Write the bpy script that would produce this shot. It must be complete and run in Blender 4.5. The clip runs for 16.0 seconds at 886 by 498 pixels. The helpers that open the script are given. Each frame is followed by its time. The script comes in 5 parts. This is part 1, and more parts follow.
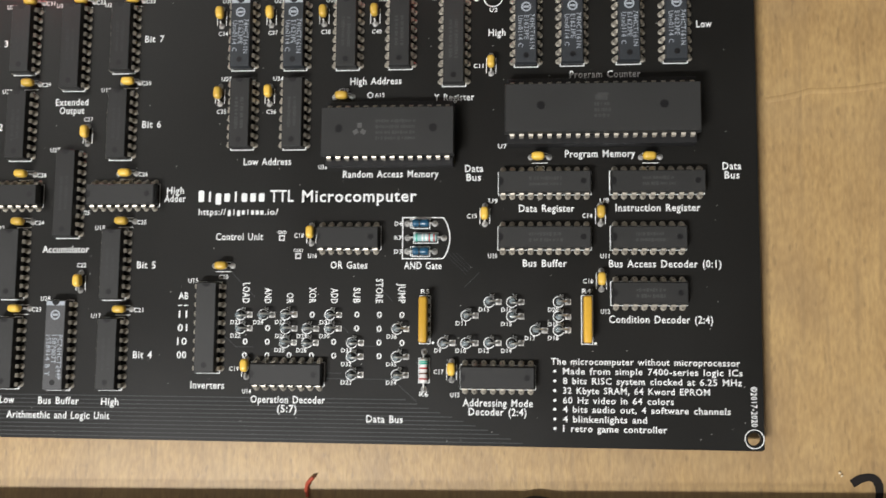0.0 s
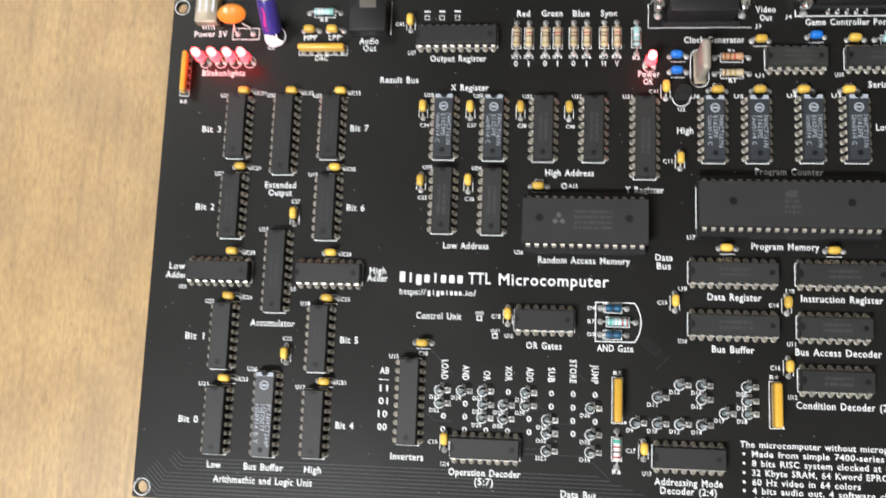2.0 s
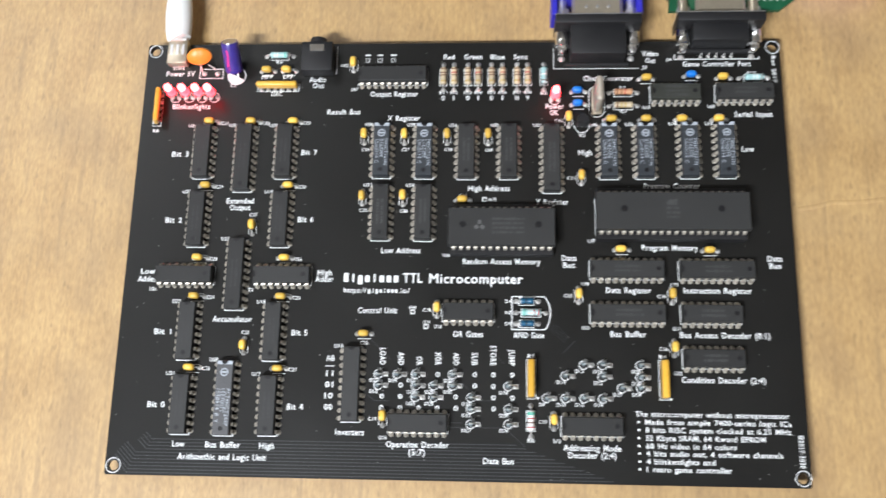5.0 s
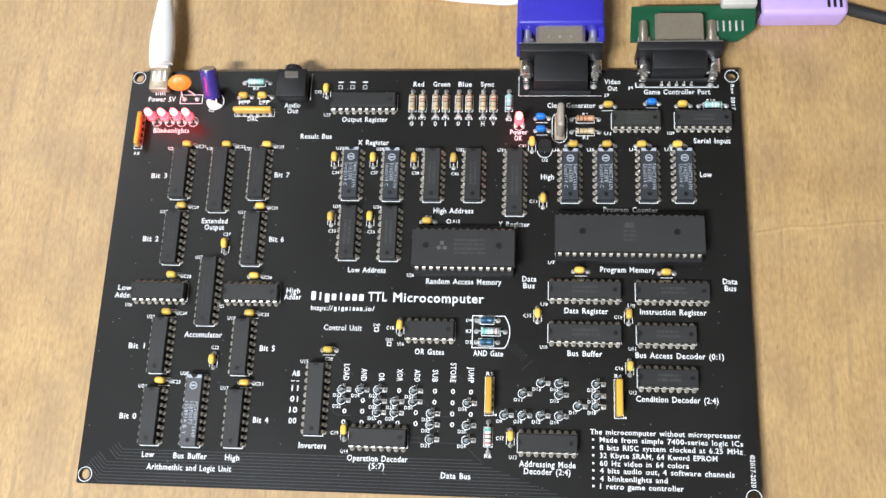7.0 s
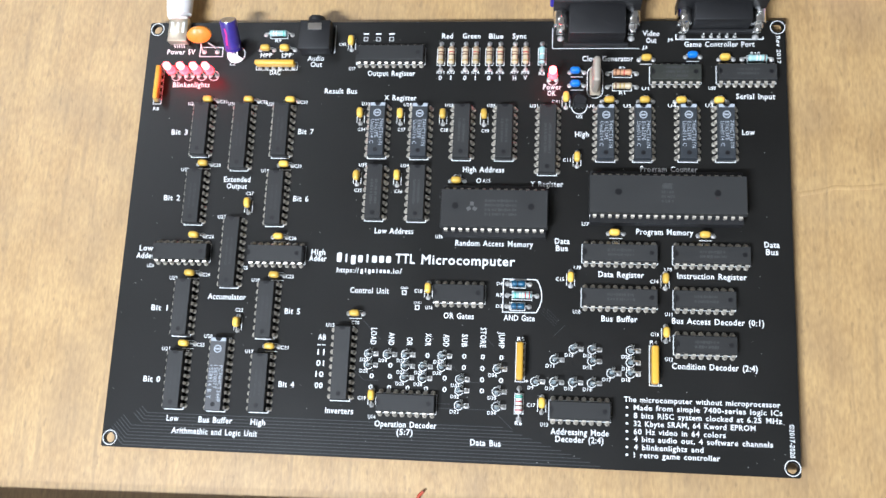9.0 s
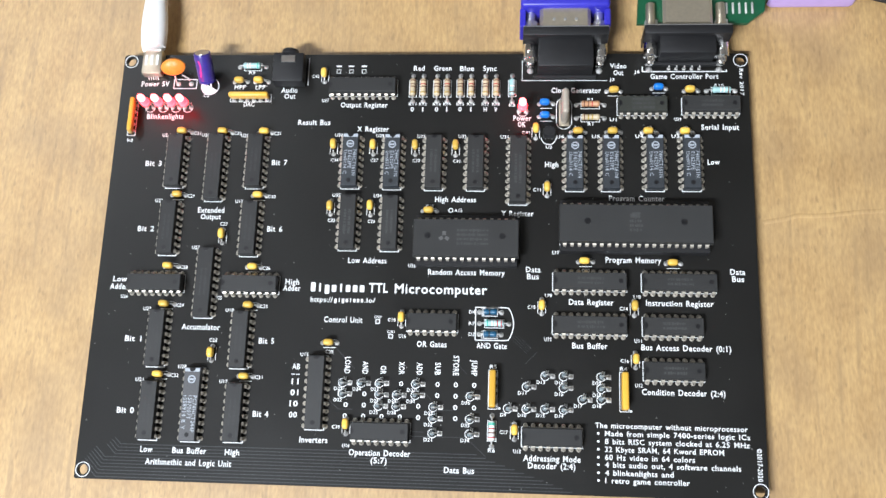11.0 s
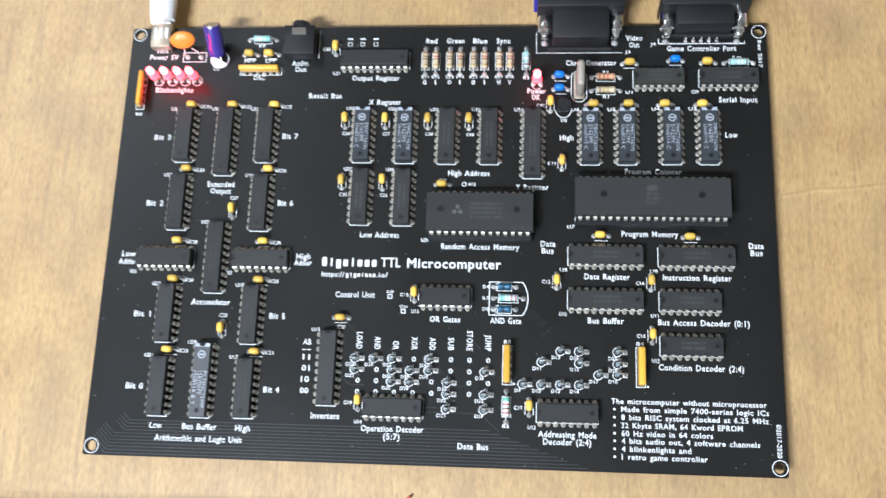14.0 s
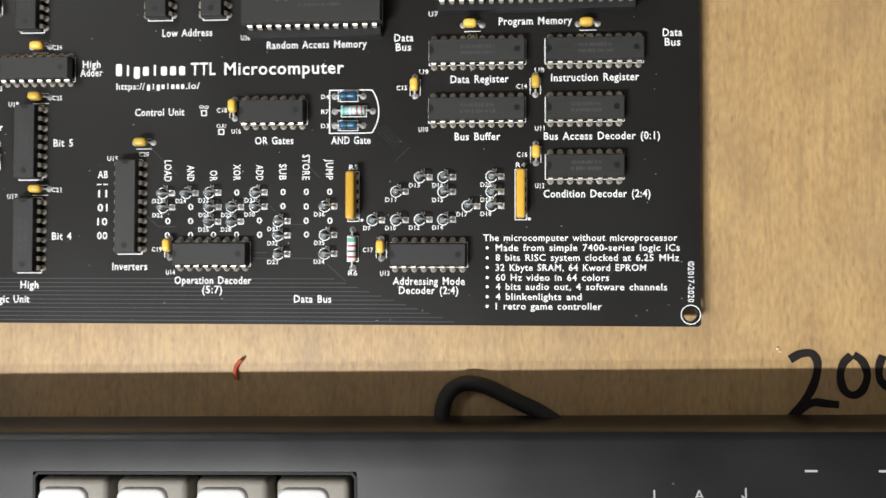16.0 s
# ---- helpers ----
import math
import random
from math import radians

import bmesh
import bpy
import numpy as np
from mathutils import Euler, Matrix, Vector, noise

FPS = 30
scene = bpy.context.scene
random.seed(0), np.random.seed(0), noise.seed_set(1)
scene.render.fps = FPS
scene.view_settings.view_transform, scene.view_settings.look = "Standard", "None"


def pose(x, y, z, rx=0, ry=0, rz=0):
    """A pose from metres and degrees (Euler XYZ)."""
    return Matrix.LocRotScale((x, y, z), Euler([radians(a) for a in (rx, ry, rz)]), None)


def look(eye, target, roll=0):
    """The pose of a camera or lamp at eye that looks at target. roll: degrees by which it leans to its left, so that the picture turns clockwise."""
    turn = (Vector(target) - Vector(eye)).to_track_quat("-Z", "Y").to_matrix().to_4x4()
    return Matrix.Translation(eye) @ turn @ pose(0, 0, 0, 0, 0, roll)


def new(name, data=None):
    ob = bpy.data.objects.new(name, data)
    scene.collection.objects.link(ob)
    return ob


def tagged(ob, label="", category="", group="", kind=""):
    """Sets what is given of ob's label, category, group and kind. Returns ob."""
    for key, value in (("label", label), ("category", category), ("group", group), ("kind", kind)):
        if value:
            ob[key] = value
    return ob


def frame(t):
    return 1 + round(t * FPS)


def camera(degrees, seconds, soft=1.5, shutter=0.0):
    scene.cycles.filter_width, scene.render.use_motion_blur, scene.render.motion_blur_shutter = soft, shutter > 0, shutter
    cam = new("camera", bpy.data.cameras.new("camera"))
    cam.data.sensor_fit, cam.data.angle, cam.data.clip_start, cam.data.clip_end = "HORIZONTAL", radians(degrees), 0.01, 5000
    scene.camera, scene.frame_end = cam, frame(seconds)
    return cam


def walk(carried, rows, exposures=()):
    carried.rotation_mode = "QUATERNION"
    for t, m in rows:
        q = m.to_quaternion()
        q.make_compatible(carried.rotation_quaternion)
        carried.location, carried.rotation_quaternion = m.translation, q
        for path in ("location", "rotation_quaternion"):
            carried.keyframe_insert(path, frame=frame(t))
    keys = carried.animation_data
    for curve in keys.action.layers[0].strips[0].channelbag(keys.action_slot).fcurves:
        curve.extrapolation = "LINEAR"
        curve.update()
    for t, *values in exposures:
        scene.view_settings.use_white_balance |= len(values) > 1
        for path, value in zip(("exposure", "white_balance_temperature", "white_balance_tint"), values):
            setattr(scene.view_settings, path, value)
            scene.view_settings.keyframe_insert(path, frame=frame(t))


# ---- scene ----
cam = camera(51.2, 16.0, soft=1.5, shutter=0.6)
# seconds, eye in metres, turn in degrees
ROWS = [
    (0.0, 0.16828, 0.02514, 0.25424, 5.722, 4.973, 0.512),
    (0.5, 0.16138, 0.02236, 0.25488, 5.718, 5.047, 0.684),
    (1.0, 0.14770, 0.02453, 0.26099, 5.640, 4.712, 0.859),
    (1.5, 0.13087, 0.02776, 0.26796, 7.243, 5.479, 2.015),
    (2.0, 0.11882, 0.03070, 0.27575, 9.165, 5.921, 2.104),
    (2.5, 0.11332, 0.02691, 0.28465, 10.714, 4.186, 1.953),
    (3.0, 0.11100, 0.01750, 0.29136, 11.616, 3.526, 1.860),
    (3.5, 0.10743, 0.00844, 0.29856, 12.582, 3.295, 1.703),
    (4.0, 0.10891, 0.00440, 0.30377, 13.475, 2.720, 1.353),
    (4.5, 0.11658, -0.00071, 0.31100, 14.102, 3.240, 1.429),
    (5.0, 0.12956, -0.00341, 0.31475, 14.221, 3.198, 1.144),
    (5.2, 0.13622, -0.00031, 0.32079, 14.146, 2.658, 1.091),
    (7.3, 0.15368, -0.00903, 0.32256, 16.153, 4.906, 2.178),
    (7.5, 0.15466, -0.00919, 0.31587, 14.740, 5.081, 2.039),
    (8.0, 0.15305, -0.00320, 0.31473, 12.920, 5.128, 2.091),
    (8.5, 0.14674, 0.00033, 0.31109, 12.585, 5.894, 2.253),
    (9.0, 0.14753, 0.00116, 0.31403, 12.451, 5.695, 2.541),
    (9.5, 0.14432, 0.00013, 0.31574, 13.544, 4.797, 2.495),
    (9.7, 0.15184, 0.00038, 0.32216, 14.142, 4.655, 2.042),
    (11.8, 0.14655, 0.00256, 0.31668, 13.699, 3.993, 1.674),
    (12.0, 0.14636, 0.00206, 0.31689, 13.780, 3.926, 1.511),
    (12.5, 0.14555, 0.00179, 0.31667, 13.649, 4.472, 1.820),
    (13.0, 0.14395, 0.00249, 0.31590, 13.461, 4.894, 2.184),
    (13.5, 0.14397, -0.00098, 0.31732, 13.788, 4.788, 2.052),
    (14.0, 0.14536, -0.00468, 0.31207, 13.694, 4.524, 1.951),
    (14.5, 0.15700, 0.00058, 0.28950, 10.399, 3.493, 0.437),
    (15.0, 0.17023, 0.00738, 0.26554, 5.699, 3.771, -0.209),
    (15.5, 0.17919, 0.01040, 0.24936, 2.275, 4.431, 0.243),
    (16.0, 0.18330, 0.01047, 0.24263, 1.532, 4.318, 0.094),
]
walk(cam, [(t, pose(x, y, z, rx, ry, rz)) for t, x, y, z, rx, ry, rz in ROWS],
     exposures=((0.0, -0.33, 6450, 10), (0.5, -0.1, 6350, 10), (1.0, -0.01, 6200, 10), (2.0, 0.01, 6200, 10), (3.5, 0.16, 6000, 10), (5.0, 0.19, 5950, 10), (7.5, 0.24, 5900, 10),
                (8.5, 0.35, 5550, 9), (9.5, 0.35, 5550, 9), (12.0, 0.3, 5900, 9), (13.5, 0.31, 5700, 9), (14.0, 0.34, 5500, 8), (15.0, 0.24, 6000, 10), (15.5, 0.17, 6150, 10), (16.0, -0.02, 6300, 10)))

# ---------------------------------------------------------------- light
world = bpy.data.worlds.new("room_air")
world.use_nodes = True
world.node_tree.nodes["Background"].inputs[0].default_value = (0.9, 0.95, 1.0, 1)
world.node_tree.nodes["Background"].inputs[1].default_value = 0.02
scene.world = world


def tube_lamp(name, eye, target, sx, sy, watts, colour):
    d = bpy.data.lights.new(name, "AREA")
    d.shape, d.size, d.size_y, d.energy, d.color = "RECTANGLE", sx, sy, watts, colour
    ob = new(name, d)
    ob.matrix_world = look(eye, target) if target else pose(*eye)
    return ob


tube_lamp("ceiling_lamp_light", (-0.52, -0.88, 1.6), None, 0.61, 0.045, 55, (1.0, 0.985, 0.96))
tube_lamp("ceiling_lamp_light", (-0.52, -1.04, 1.6), None, 0.61, 0.045, 15.5, (1.0, 0.985, 0.96))
# added fill with no known source: lifts the shadows and the left side
tube_lamp("added_fill_light", (-0.9, 0.9, 1.82), (0.1, 0.07, 0), 0.9, 0.6, 12, (1.0, 0.97, 0.93))

# ---------------------------------------------------------------- materials
MM = 0.001


def material(name, colour, rough=0.5, metal=0.0, grain=0.0, scale=800.0, bump=0.0, spot=None, spot_scale=60.0, vary=0.0, emit=None, strength=0.0, alpha=None, coat=0.0):
    """Principled surface with a fine and a coarse noise in its colour, and a bump."""
    m = bpy.data.materials.new(name)
    m.use_nodes = True
    nt = m.node_tree
    b = nt.nodes["Principled BSDF"]
    b.inputs["Roughness"].default_value = rough
    b.inputs["Metallic"].default_value = metal
    b.inputs["Base Color"].default_value = (*colour, 1)
    b.inputs["Coat Weight"].default_value = coat
    if emit:
        b.inputs["Emission Color"].default_value = (*emit, 1)
        b.inputs["Emission Strength"].default_value = strength
    if grain or vary or bump:
        tc = nt.nodes.new("ShaderNodeTexCoord")
        n1 = nt.nodes.new("ShaderNodeTexNoise")
        n1.inputs["Scale"].default_value, n1.inputs["Detail"].default_value = scale, 5
        nt.links.new(tc.outputs["Object"], n1.inputs["Vector"])
        n2 = nt.nodes.new("ShaderNodeTexNoise")
        n2.inputs["Scale"].default_value, n2.inputs["Detail"].default_value = spot_scale, 3
        nt.links.new(tc.outputs["Object"], n2.inputs["Vector"])
        mix = nt.nodes.new("ShaderNodeMix")
        mix.data_type = "RGBA"
        mix.inputs["A"].default_value = (*[c * (1 - grain) for c in colour], 1)
        mix.inputs["B"].default_value = (*[min(1, c * (1 + grain)) for c in colour], 1)
        add = nt.nodes.new("ShaderNodeMath")
        add.operation = "ADD"
        half = nt.nodes.new("ShaderNodeMath")
        half.operation = "MULTIPLY"
        half.inputs[1].default_value = 0.5
        nt.links.new(n1.outputs["Fac"], add.inputs[0])
        nt.links.new(n2.outputs["Fac"], add.inputs[1])
        nt.links.new(add.outputs[0], half.inputs[0])
        last = half
        if vary:
            info = nt.nodes.new("ShaderNodeObjectInfo")
            k = nt.nodes.new("ShaderNodeMath")
            k.operation = "MULTIPLY_ADD"
            k.inputs[1].default_value, k.inputs[2].default_value = vary, -vary / 2
            nt.links.new(info.outputs["Random"], k.inputs[0])
            s = nt.nodes.new("ShaderNodeMath")
            s.operation = "ADD"
            nt.links.new(half.outputs[0], s.inputs[0])
            nt.links.new(k.outputs[0], s.inputs[1])
            last = s
        ramp = nt.nodes.new("ShaderNodeMapRange")
        ramp.inputs["From Min"].default_value, ramp.inputs["From Max"].default_value = 0.3, 0.7
        nt.links.new(last.outputs[0], ramp.inputs["Value"])
        nt.links.new(ramp.outputs["Result"], mix.inputs["Factor"])
        nt.links.new(mix.outputs["Result"], b.inputs["Base Color"])
        rr = nt.nodes.new("ShaderNodeMapRange")
        rr.inputs["To Min"].default_value, rr.inputs["To Max"].default_value = max(0.02, rough - 0.08), min(1, rough + 0.08)
        nt.links.new(n2.outputs["Fac"], rr.inputs["Value"])
        nt.links.new(rr.outputs["Result"], b.inputs["Roughness"])
        if bump:
            bp = nt.nodes.new("ShaderNodeBump")
            bp.inputs["Strength"].default_value, bp.inputs["Distance"].default_value = bump, 0.0001
            nt.links.new(n1.outputs["Fac"], bp.inputs["Height"])
            nt.links.new(bp.outputs["Normal"], b.inputs["Normal"])
    return m


def specks(m, colour, scale, size):
    """Scattered pale dust grains over a material."""
    nt = m.node_tree
    b = nt.nodes["Principled BSDF"]
    tc = nt.nodes.new("ShaderNodeTexCoord")
    v = nt.nodes.new("ShaderNodeTexVoronoi")
    v.inputs["Scale"].default_value = scale
    nt.links.new(tc.outputs["Object"], v.inputs["Vector"])
    lt = nt.nodes.new("ShaderNodeMath")
    lt.operation = "LESS_THAN"
    lt.inputs[1].default_value = size
    nt.links.new(v.outputs["Distance"], lt.inputs[0])
    sep = nt.nodes.new("ShaderNodeSeparateColor")
    nt.links.new(v.outputs["Color"], sep.inputs[0])
    gt = nt.nodes.new("ShaderNodeMath")
    gt.operation = "GREATER_THAN"
    gt.inputs[1].default_value = 0.6
    nt.links.new(sep.outputs[0], gt.inputs[0])
    both = nt.nodes.new("ShaderNodeMath")
    both.operation = "MULTIPLY"
    nt.links.new(lt.outputs[0], both.inputs[0])
    nt.links.new(gt.outputs[0], both.inputs[1])
    mix = nt.nodes.new("ShaderNodeMix")
    mix.data_type = "RGBA"
    mix.inputs["B"].default_value = (*colour, 1)
    old = b.inputs["Base Color"].links[0].from_socket
    nt.links.new(both.outputs[0], mix.inputs["Factor"])
    nt.links.new(old, mix.inputs["A"])
    nt.links.new(mix.outputs["Result"], b.inputs["Base Color"])


def cardboard_material():
    """Brown board: fibres drawn out along one way, faint flutes, stains."""
    m = bpy.data.materials.new("kraft_cardboard")
    m.use_nodes = True
    nt = m.node_tree
    b = nt.nodes["Principled BSDF"]
    b.inputs["Roughness"].default_value = 0.42
    b.inputs["IOR"].default_value = 1.62
    b.inputs["Specular IOR Level"].default_value = 0.7
    tc = nt.nodes.new("ShaderNodeTexCoord")

    def noise_at(sx, sy, scale, detail, lo, hi):
        mp = nt.nodes.new("ShaderNodeMapping")
        mp.inputs["Scale"].default_value = (sx, sy, 1)
        nt.links.new(tc.outputs["Object"], mp.inputs["Vector"])
        n = nt.nodes.new("ShaderNodeTexNoise")
        n.inputs["Scale"].default_value, n.inputs["Detail"].default_value = scale, detail
        nt.links.new(mp.outputs["Vector"], n.inputs["Vector"])
        r = nt.nodes.new("ShaderNodeMapRange")
        r.inputs["From Min"].default_value, r.inputs["From Max"].default_value = lo, hi
        nt.links.new(n.outputs["Fac"], r.inputs["Value"])
        return r.outputs["Result"], n

    fibre, nf = noise_at(1.0, 0.3, 1100, 8, 0.34, 0.66)
    broad, nb = noise_at(1.0, 0.6, 75, 8, 0.32, 0.68)
    dark, nd = noise_at(1.0, 0.3, 620, 3, 0.62, 0.70)
    streak, nk = noise_at(1.0, 0.07, 380, 4, 0.54, 0.72)

    def mix(fac, a, c):
        x = nt.nodes.new("ShaderNodeMix")
        x.data_type = "RGBA"
        nt.links.new(fac, x.inputs["Factor"])
        for key, v in (("A", a), ("B", c)):
            if isinstance(v, tuple):
                x.inputs[key].default_value = (*v, 1)
            else:
                nt.links.new(v, x.inputs[key])
        return x.outputs["Result"]

    c1 = mix(fibre, (0.350, 0.213, 0.083), (0.58, 0.387, 0.165))
    c2 = mix(broad, (0.390, 0.242, 0.097), (0.56, 0.376, 0.162))
    x = nt.nodes.new("ShaderNodeMix")
    x.data_type = "RGBA"
    x.inputs["Factor"].default_value = 0.5
    nt.links.new(c1, x.inputs["A"])
    nt.links.new(c2, x.inputs["B"])
    half = nt.nodes.new("ShaderNodeMath")
    half.operation = "MULTIPLY"
    half.inputs[1].default_value = 0.4
    nt.links.new(dark, half.inputs[0])
    wv = nt.nodes.new("ShaderNodeTexWave")
    wv.bands_direction = "X"
    wv.inputs["Scale"].default_value, wv.inputs["Distortion"].default_value, wv.inputs["Detail"].default_value = 100, 1.6, 2
    wv.inputs["Detail Scale"].default_value = 0.6
    nt.links.new(tc.outputs["Object"], wv.inputs["Vector"])
    wf = nt.nodes.new("ShaderNodeMath")
    wf.operation = "MULTIPLY"
    wf.inputs[1].default_value = 0.10
    nt.links.new(wv.outputs["Fac"], wf.inputs[0])
    fluted = mix(wf.outputs[0], x.outputs["Result"], (0.25, 0.16, 0.08))
    smudge, ns = noise_at(1.0, 0.8, 34, 7, 0.46, 0.66)
    sf = nt.nodes.new("ShaderNodeMath")
    sf.operation = "MULTIPLY"
    sf.inputs[1].default_value = 0.38
    nt.links.new(smudge, sf.inputs[0])
    smudged = mix(sf.outputs[0], fluted, (0.30, 0.205, 0.112))
    kf = nt.nodes.new("ShaderNodeMath")
    kf.operation = "MULTIPLY"
    kf.inputs[1].default_value = 0.5
    nt.links.new(streak, kf.inputs[0])
    smudged = mix(kf.outputs[0], smudged, (0.27, 0.175, 0.085))
    c3 = mix(half.outputs[0], smudged, (0.20, 0.125, 0.06))
    nt.links.new(c3, b.inputs["Base Color"])
    bp = nt.nodes.new("ShaderNodeBump")
    bp.inputs["Strength"].default_value, bp.inputs["Distance"].default_value = 0.35, 0.0002
    nt.links.new(nf.outputs["Fac"], bp.inputs["Height"])
    nt.links.new(bp.outputs["Normal"], b.inputs["Normal"])
    return m


CARD = cardboard_material()
MASK = material("black_solder_mask", (0.0085, 0.0082, 0.0073), 0.38, grain=0.25, scale=1500, spot_scale=25, bump=0.05)
MASK.node_tree.nodes["Principled BSDF"].inputs["Specular IOR Level"].default_value = 0.42
specks(MASK, (0.25, 0.25, 0.24), 330, 0.062)
FR4 = material("board_edge_laminate", (0.03, 0.028, 0.022), 0.6, grain=0.3)
TRACE = material("masked_copper_trace", (0.050, 0.054, 0.057), 0.33, grain=0.2)
SILK = material("white_silkscreen_ink", (0.86, 0.88, 0.88), 0.6, grain=0.06, scale=2500)
EPOXY = material("black_moulded_epoxy", (0.0232, 0.0235, 0.0230), 0.5, grain=0.2, scale=3000, bump=0.3, vary=0.5)
EPOXY_BLUE = material("dark_blue_grey_epoxy", (0.035, 0.040, 0.046), 0.5, grain=0.2, scale=3000, bump=0.3, vary=0.3)
EPOXY_GREY = material("worn_grey_epoxy", (0.085, 0.086, 0.09), 0.55, grain=0.25, scale=2500, bump=0.3)
EPOXY_WORN = material("worn_grey_green_epoxy", (0.032, 0.034, 0.028), 0.5, grain=0.25, scale=2500, bump=0.3)
# darker than the epoxy: shade of notch and ejector recesses put into colour
RECESS_SHADE = material("shaded_recess_black", (0.008, 0.008, 0.009), 0.4, grain=0.1)
MARK = material("faded_laser_marking", (0.046, 0.047, 0.046), 0.6, grain=0.2)
MARK_WORN = material("worn_laser_marking", (0.031, 0.031, 0.031), 0.6, grain=0.2)
MARK_EMBLEM = material("grey_chip_emblem", (0.095, 0.095, 0.093), 0.6, grain=0.2)
MARK_PALE = material("pale_chip_print", (0.43, 0.47, 0.52), 0.6, grain=0.2)
TIN = material("tinned_steel", (0.78, 0.77, 0.74), 0.38, metal=0.9, grain=0.12, scale=1200, vary=0.4)
# beige base and lower metal put the reflected cardboard and room into colour
PIN_METAL = material("tinned_pin", (0.55, 0.51, 0.435), 0.40, metal=0.6, grain=0.12, scale=1200, vary=0.5)
SOLDER = material("solder", (0.80, 0.79, 0.77), 0.4, metal=0.65, grain=0.2, scale=1500, vary=0.6)
YELLOW = material("yellow_ceramic", (0.76, 0.485, 0.074), 0.35, grain=0.18, scale=900, spot_scale=300, vary=0.8, coat=0.3)
ORANGE = material("orange_lacquer", (0.70, 0.24, 0.025), 0.35, grain=0.12, vary=0.3, coat=0.3)
AMBER = material("amber_lacquer", (0.70, 0.40, 0.045), 0.3, grain=0.12, vary=0.4, coat=0.4)
BLUE_CAP = material("blue_lacquer", (0.02, 0.19, 0.68), 0.35, grain=0.15, coat=0.3)
BEIGE = material("beige_resistor_lacquer", (0.60, 0.50, 0.33), 0.4, grain=0.15, vary=0.4)
PALE_BLUE = material("pale_blue_resistor_lacquer", (0.38, 0.60, 0.60), 0.35, grain=0.12)
TAN = material("tan_resistor_lacquer", (0.55, 0.30, 0.16), 0.4, grain=0.15)
BAND_RED = material("red_band", (0.45, 0.04, 0.04), 0.4, grain=0.1)
BAND_BROWN = material("brown_band", (0.16, 0.06, 0.03), 0.4, grain=0.1)
BAND_GOLD = material("gold_band", (0.55, 0.38, 0.08), 0.35, metal=0.6, grain=0.1)
BAND_GREEN = material("green_band", (0.05, 0.42, 0.30), 0.4, grain=0.1)
DIODE_BLUE = material("blue_diode_body", (0.012, 0.085, 0.17), 0.35, grain=0.15, coat=0.3)
PURPLE = material("violet_can_sleeve", (0.045, 0.03, 0.24), 0.3, grain=0.25, scale=400, coat=0.4)
SLEEVE_STREAK = material("magenta_sleeve_streak", (0.5, 0.03, 0.25), 0.4, grain=0.15)
ALU = material("brushed_aluminium", (0.75, 0.75, 0.76), 0.35, metal=1.0, grain=0.08)
CRYSTAL = material("tarnished_nickel", (0.44, 0.39, 0.32), 0.5, metal=0.25, grain=0.12)
CHROME = material("bright_plating", (0.96, 0.94, 0.89), 0.14, metal=1.0, grain=0.15, scale=450, bump=0.8)
CAN = material("nickel_can", (0.64, 0.57, 0.44), 0.36, metal=0.85, grain=0.1)
BLACK_PL = material("black_plastic", (0.012, 0.012, 0.013), 0.48, grain=0.2, scale=1500, bump=0.2)
LED_ON = material("lit_red_led", (0.7, 0.10, 0.10), 0.2, emit=(1.0, 0.08, 0.08), strength=12.5)
LED_BASE = material("red_led_resin", (0.75, 0.16, 0.18), 0.15, emit=(1.0, 0.016, 0.021), strength=8.5)
WHITE_PL = material("white_plastic", (0.82, 0.82, 0.80), 0.35, grain=0.04, scale=300)
HOOD = material("blue_plug_hood", (0.035, 0.03, 0.42), 0.4, grain=0.1, scale=600)
GREEN_PCB = material("green_solder_mask", (0.012, 0.080, 0.036), 0.3, grain=0.2, scale=300)
LILAC = material("lilac_plastic", (0.52, 0.38, 0.78), 0.4, grain=0.06, scale=300)
GREY_PL = material("light_grey_plastic", (0.55, 0.53, 0.48), 0.5, grain=0.08)
CABLE = material("black_cable_jacket", (0.02, 0.02, 0.021), 0.6, grain=0.2)
KEY_CASE = material("charcoal_keyboard_case", (0.0085, 0.0085, 0.0098), 0.36, grain=0.4, scale=2500, spot_scale=45, bump=0.1)
specks(KEY_CASE, (0.10, 0.10, 0.10), 160, 0.05)
KEY_CASE.node_tree.nodes["Principled BSDF"].inputs["Specular IOR Level"].default_value = 0.45
KEY_WELL = material("black_key_well", (0.006, 0.006, 0.006), 0.7, grain=0.2)
KEY_SIDE = material("grey_beige_key_skirt", (0.27, 0.25, 0.215), 0.5, grain=0.08)
KEY_TOP = material("white_keytop", (0.70, 0.70, 0.69), 0.5, grain=0.05)
KEY_PRINT = material("grey_legend_ink", (0.40, 0.40, 0.40), 0.6, grain=0.1)
INK = material("black_marker_ink", (0.014, 0.011, 0.010), 0.75, grain=0.3, scale=900)
INK.node_tree.nodes["Principled BSDF"].inputs["Specular IOR Level"].default_value = 0.25
RED_WIRE = material("red_wire_insulation", (0.48, 0.085, 0.045), 0.4, grain=0.15)
CRUMB = material("pale_crumb", (0.8, 0.7, 0.5), 0.7, grain=0.1)
PLASTER = material("grey_plaster", (0.58, 0.56, 0.53), 0.8, grain=0.05, scale=30, spot_scale=3)
CEILING = material("white_ceiling_paint", (0.72, 0.71, 0.69), 0.8, grain=0.05, scale=30, spot_scale=3)
FLOOR_MAT = material("grey_floor", (0.22, 0.21, 0.2), 0.6, grain=0.15, scale=60, spot_scale=4)
FIXTURE = material("white_fixture_enamel", (0.8, 0.8, 0.8), 0.4, grain=0.03)
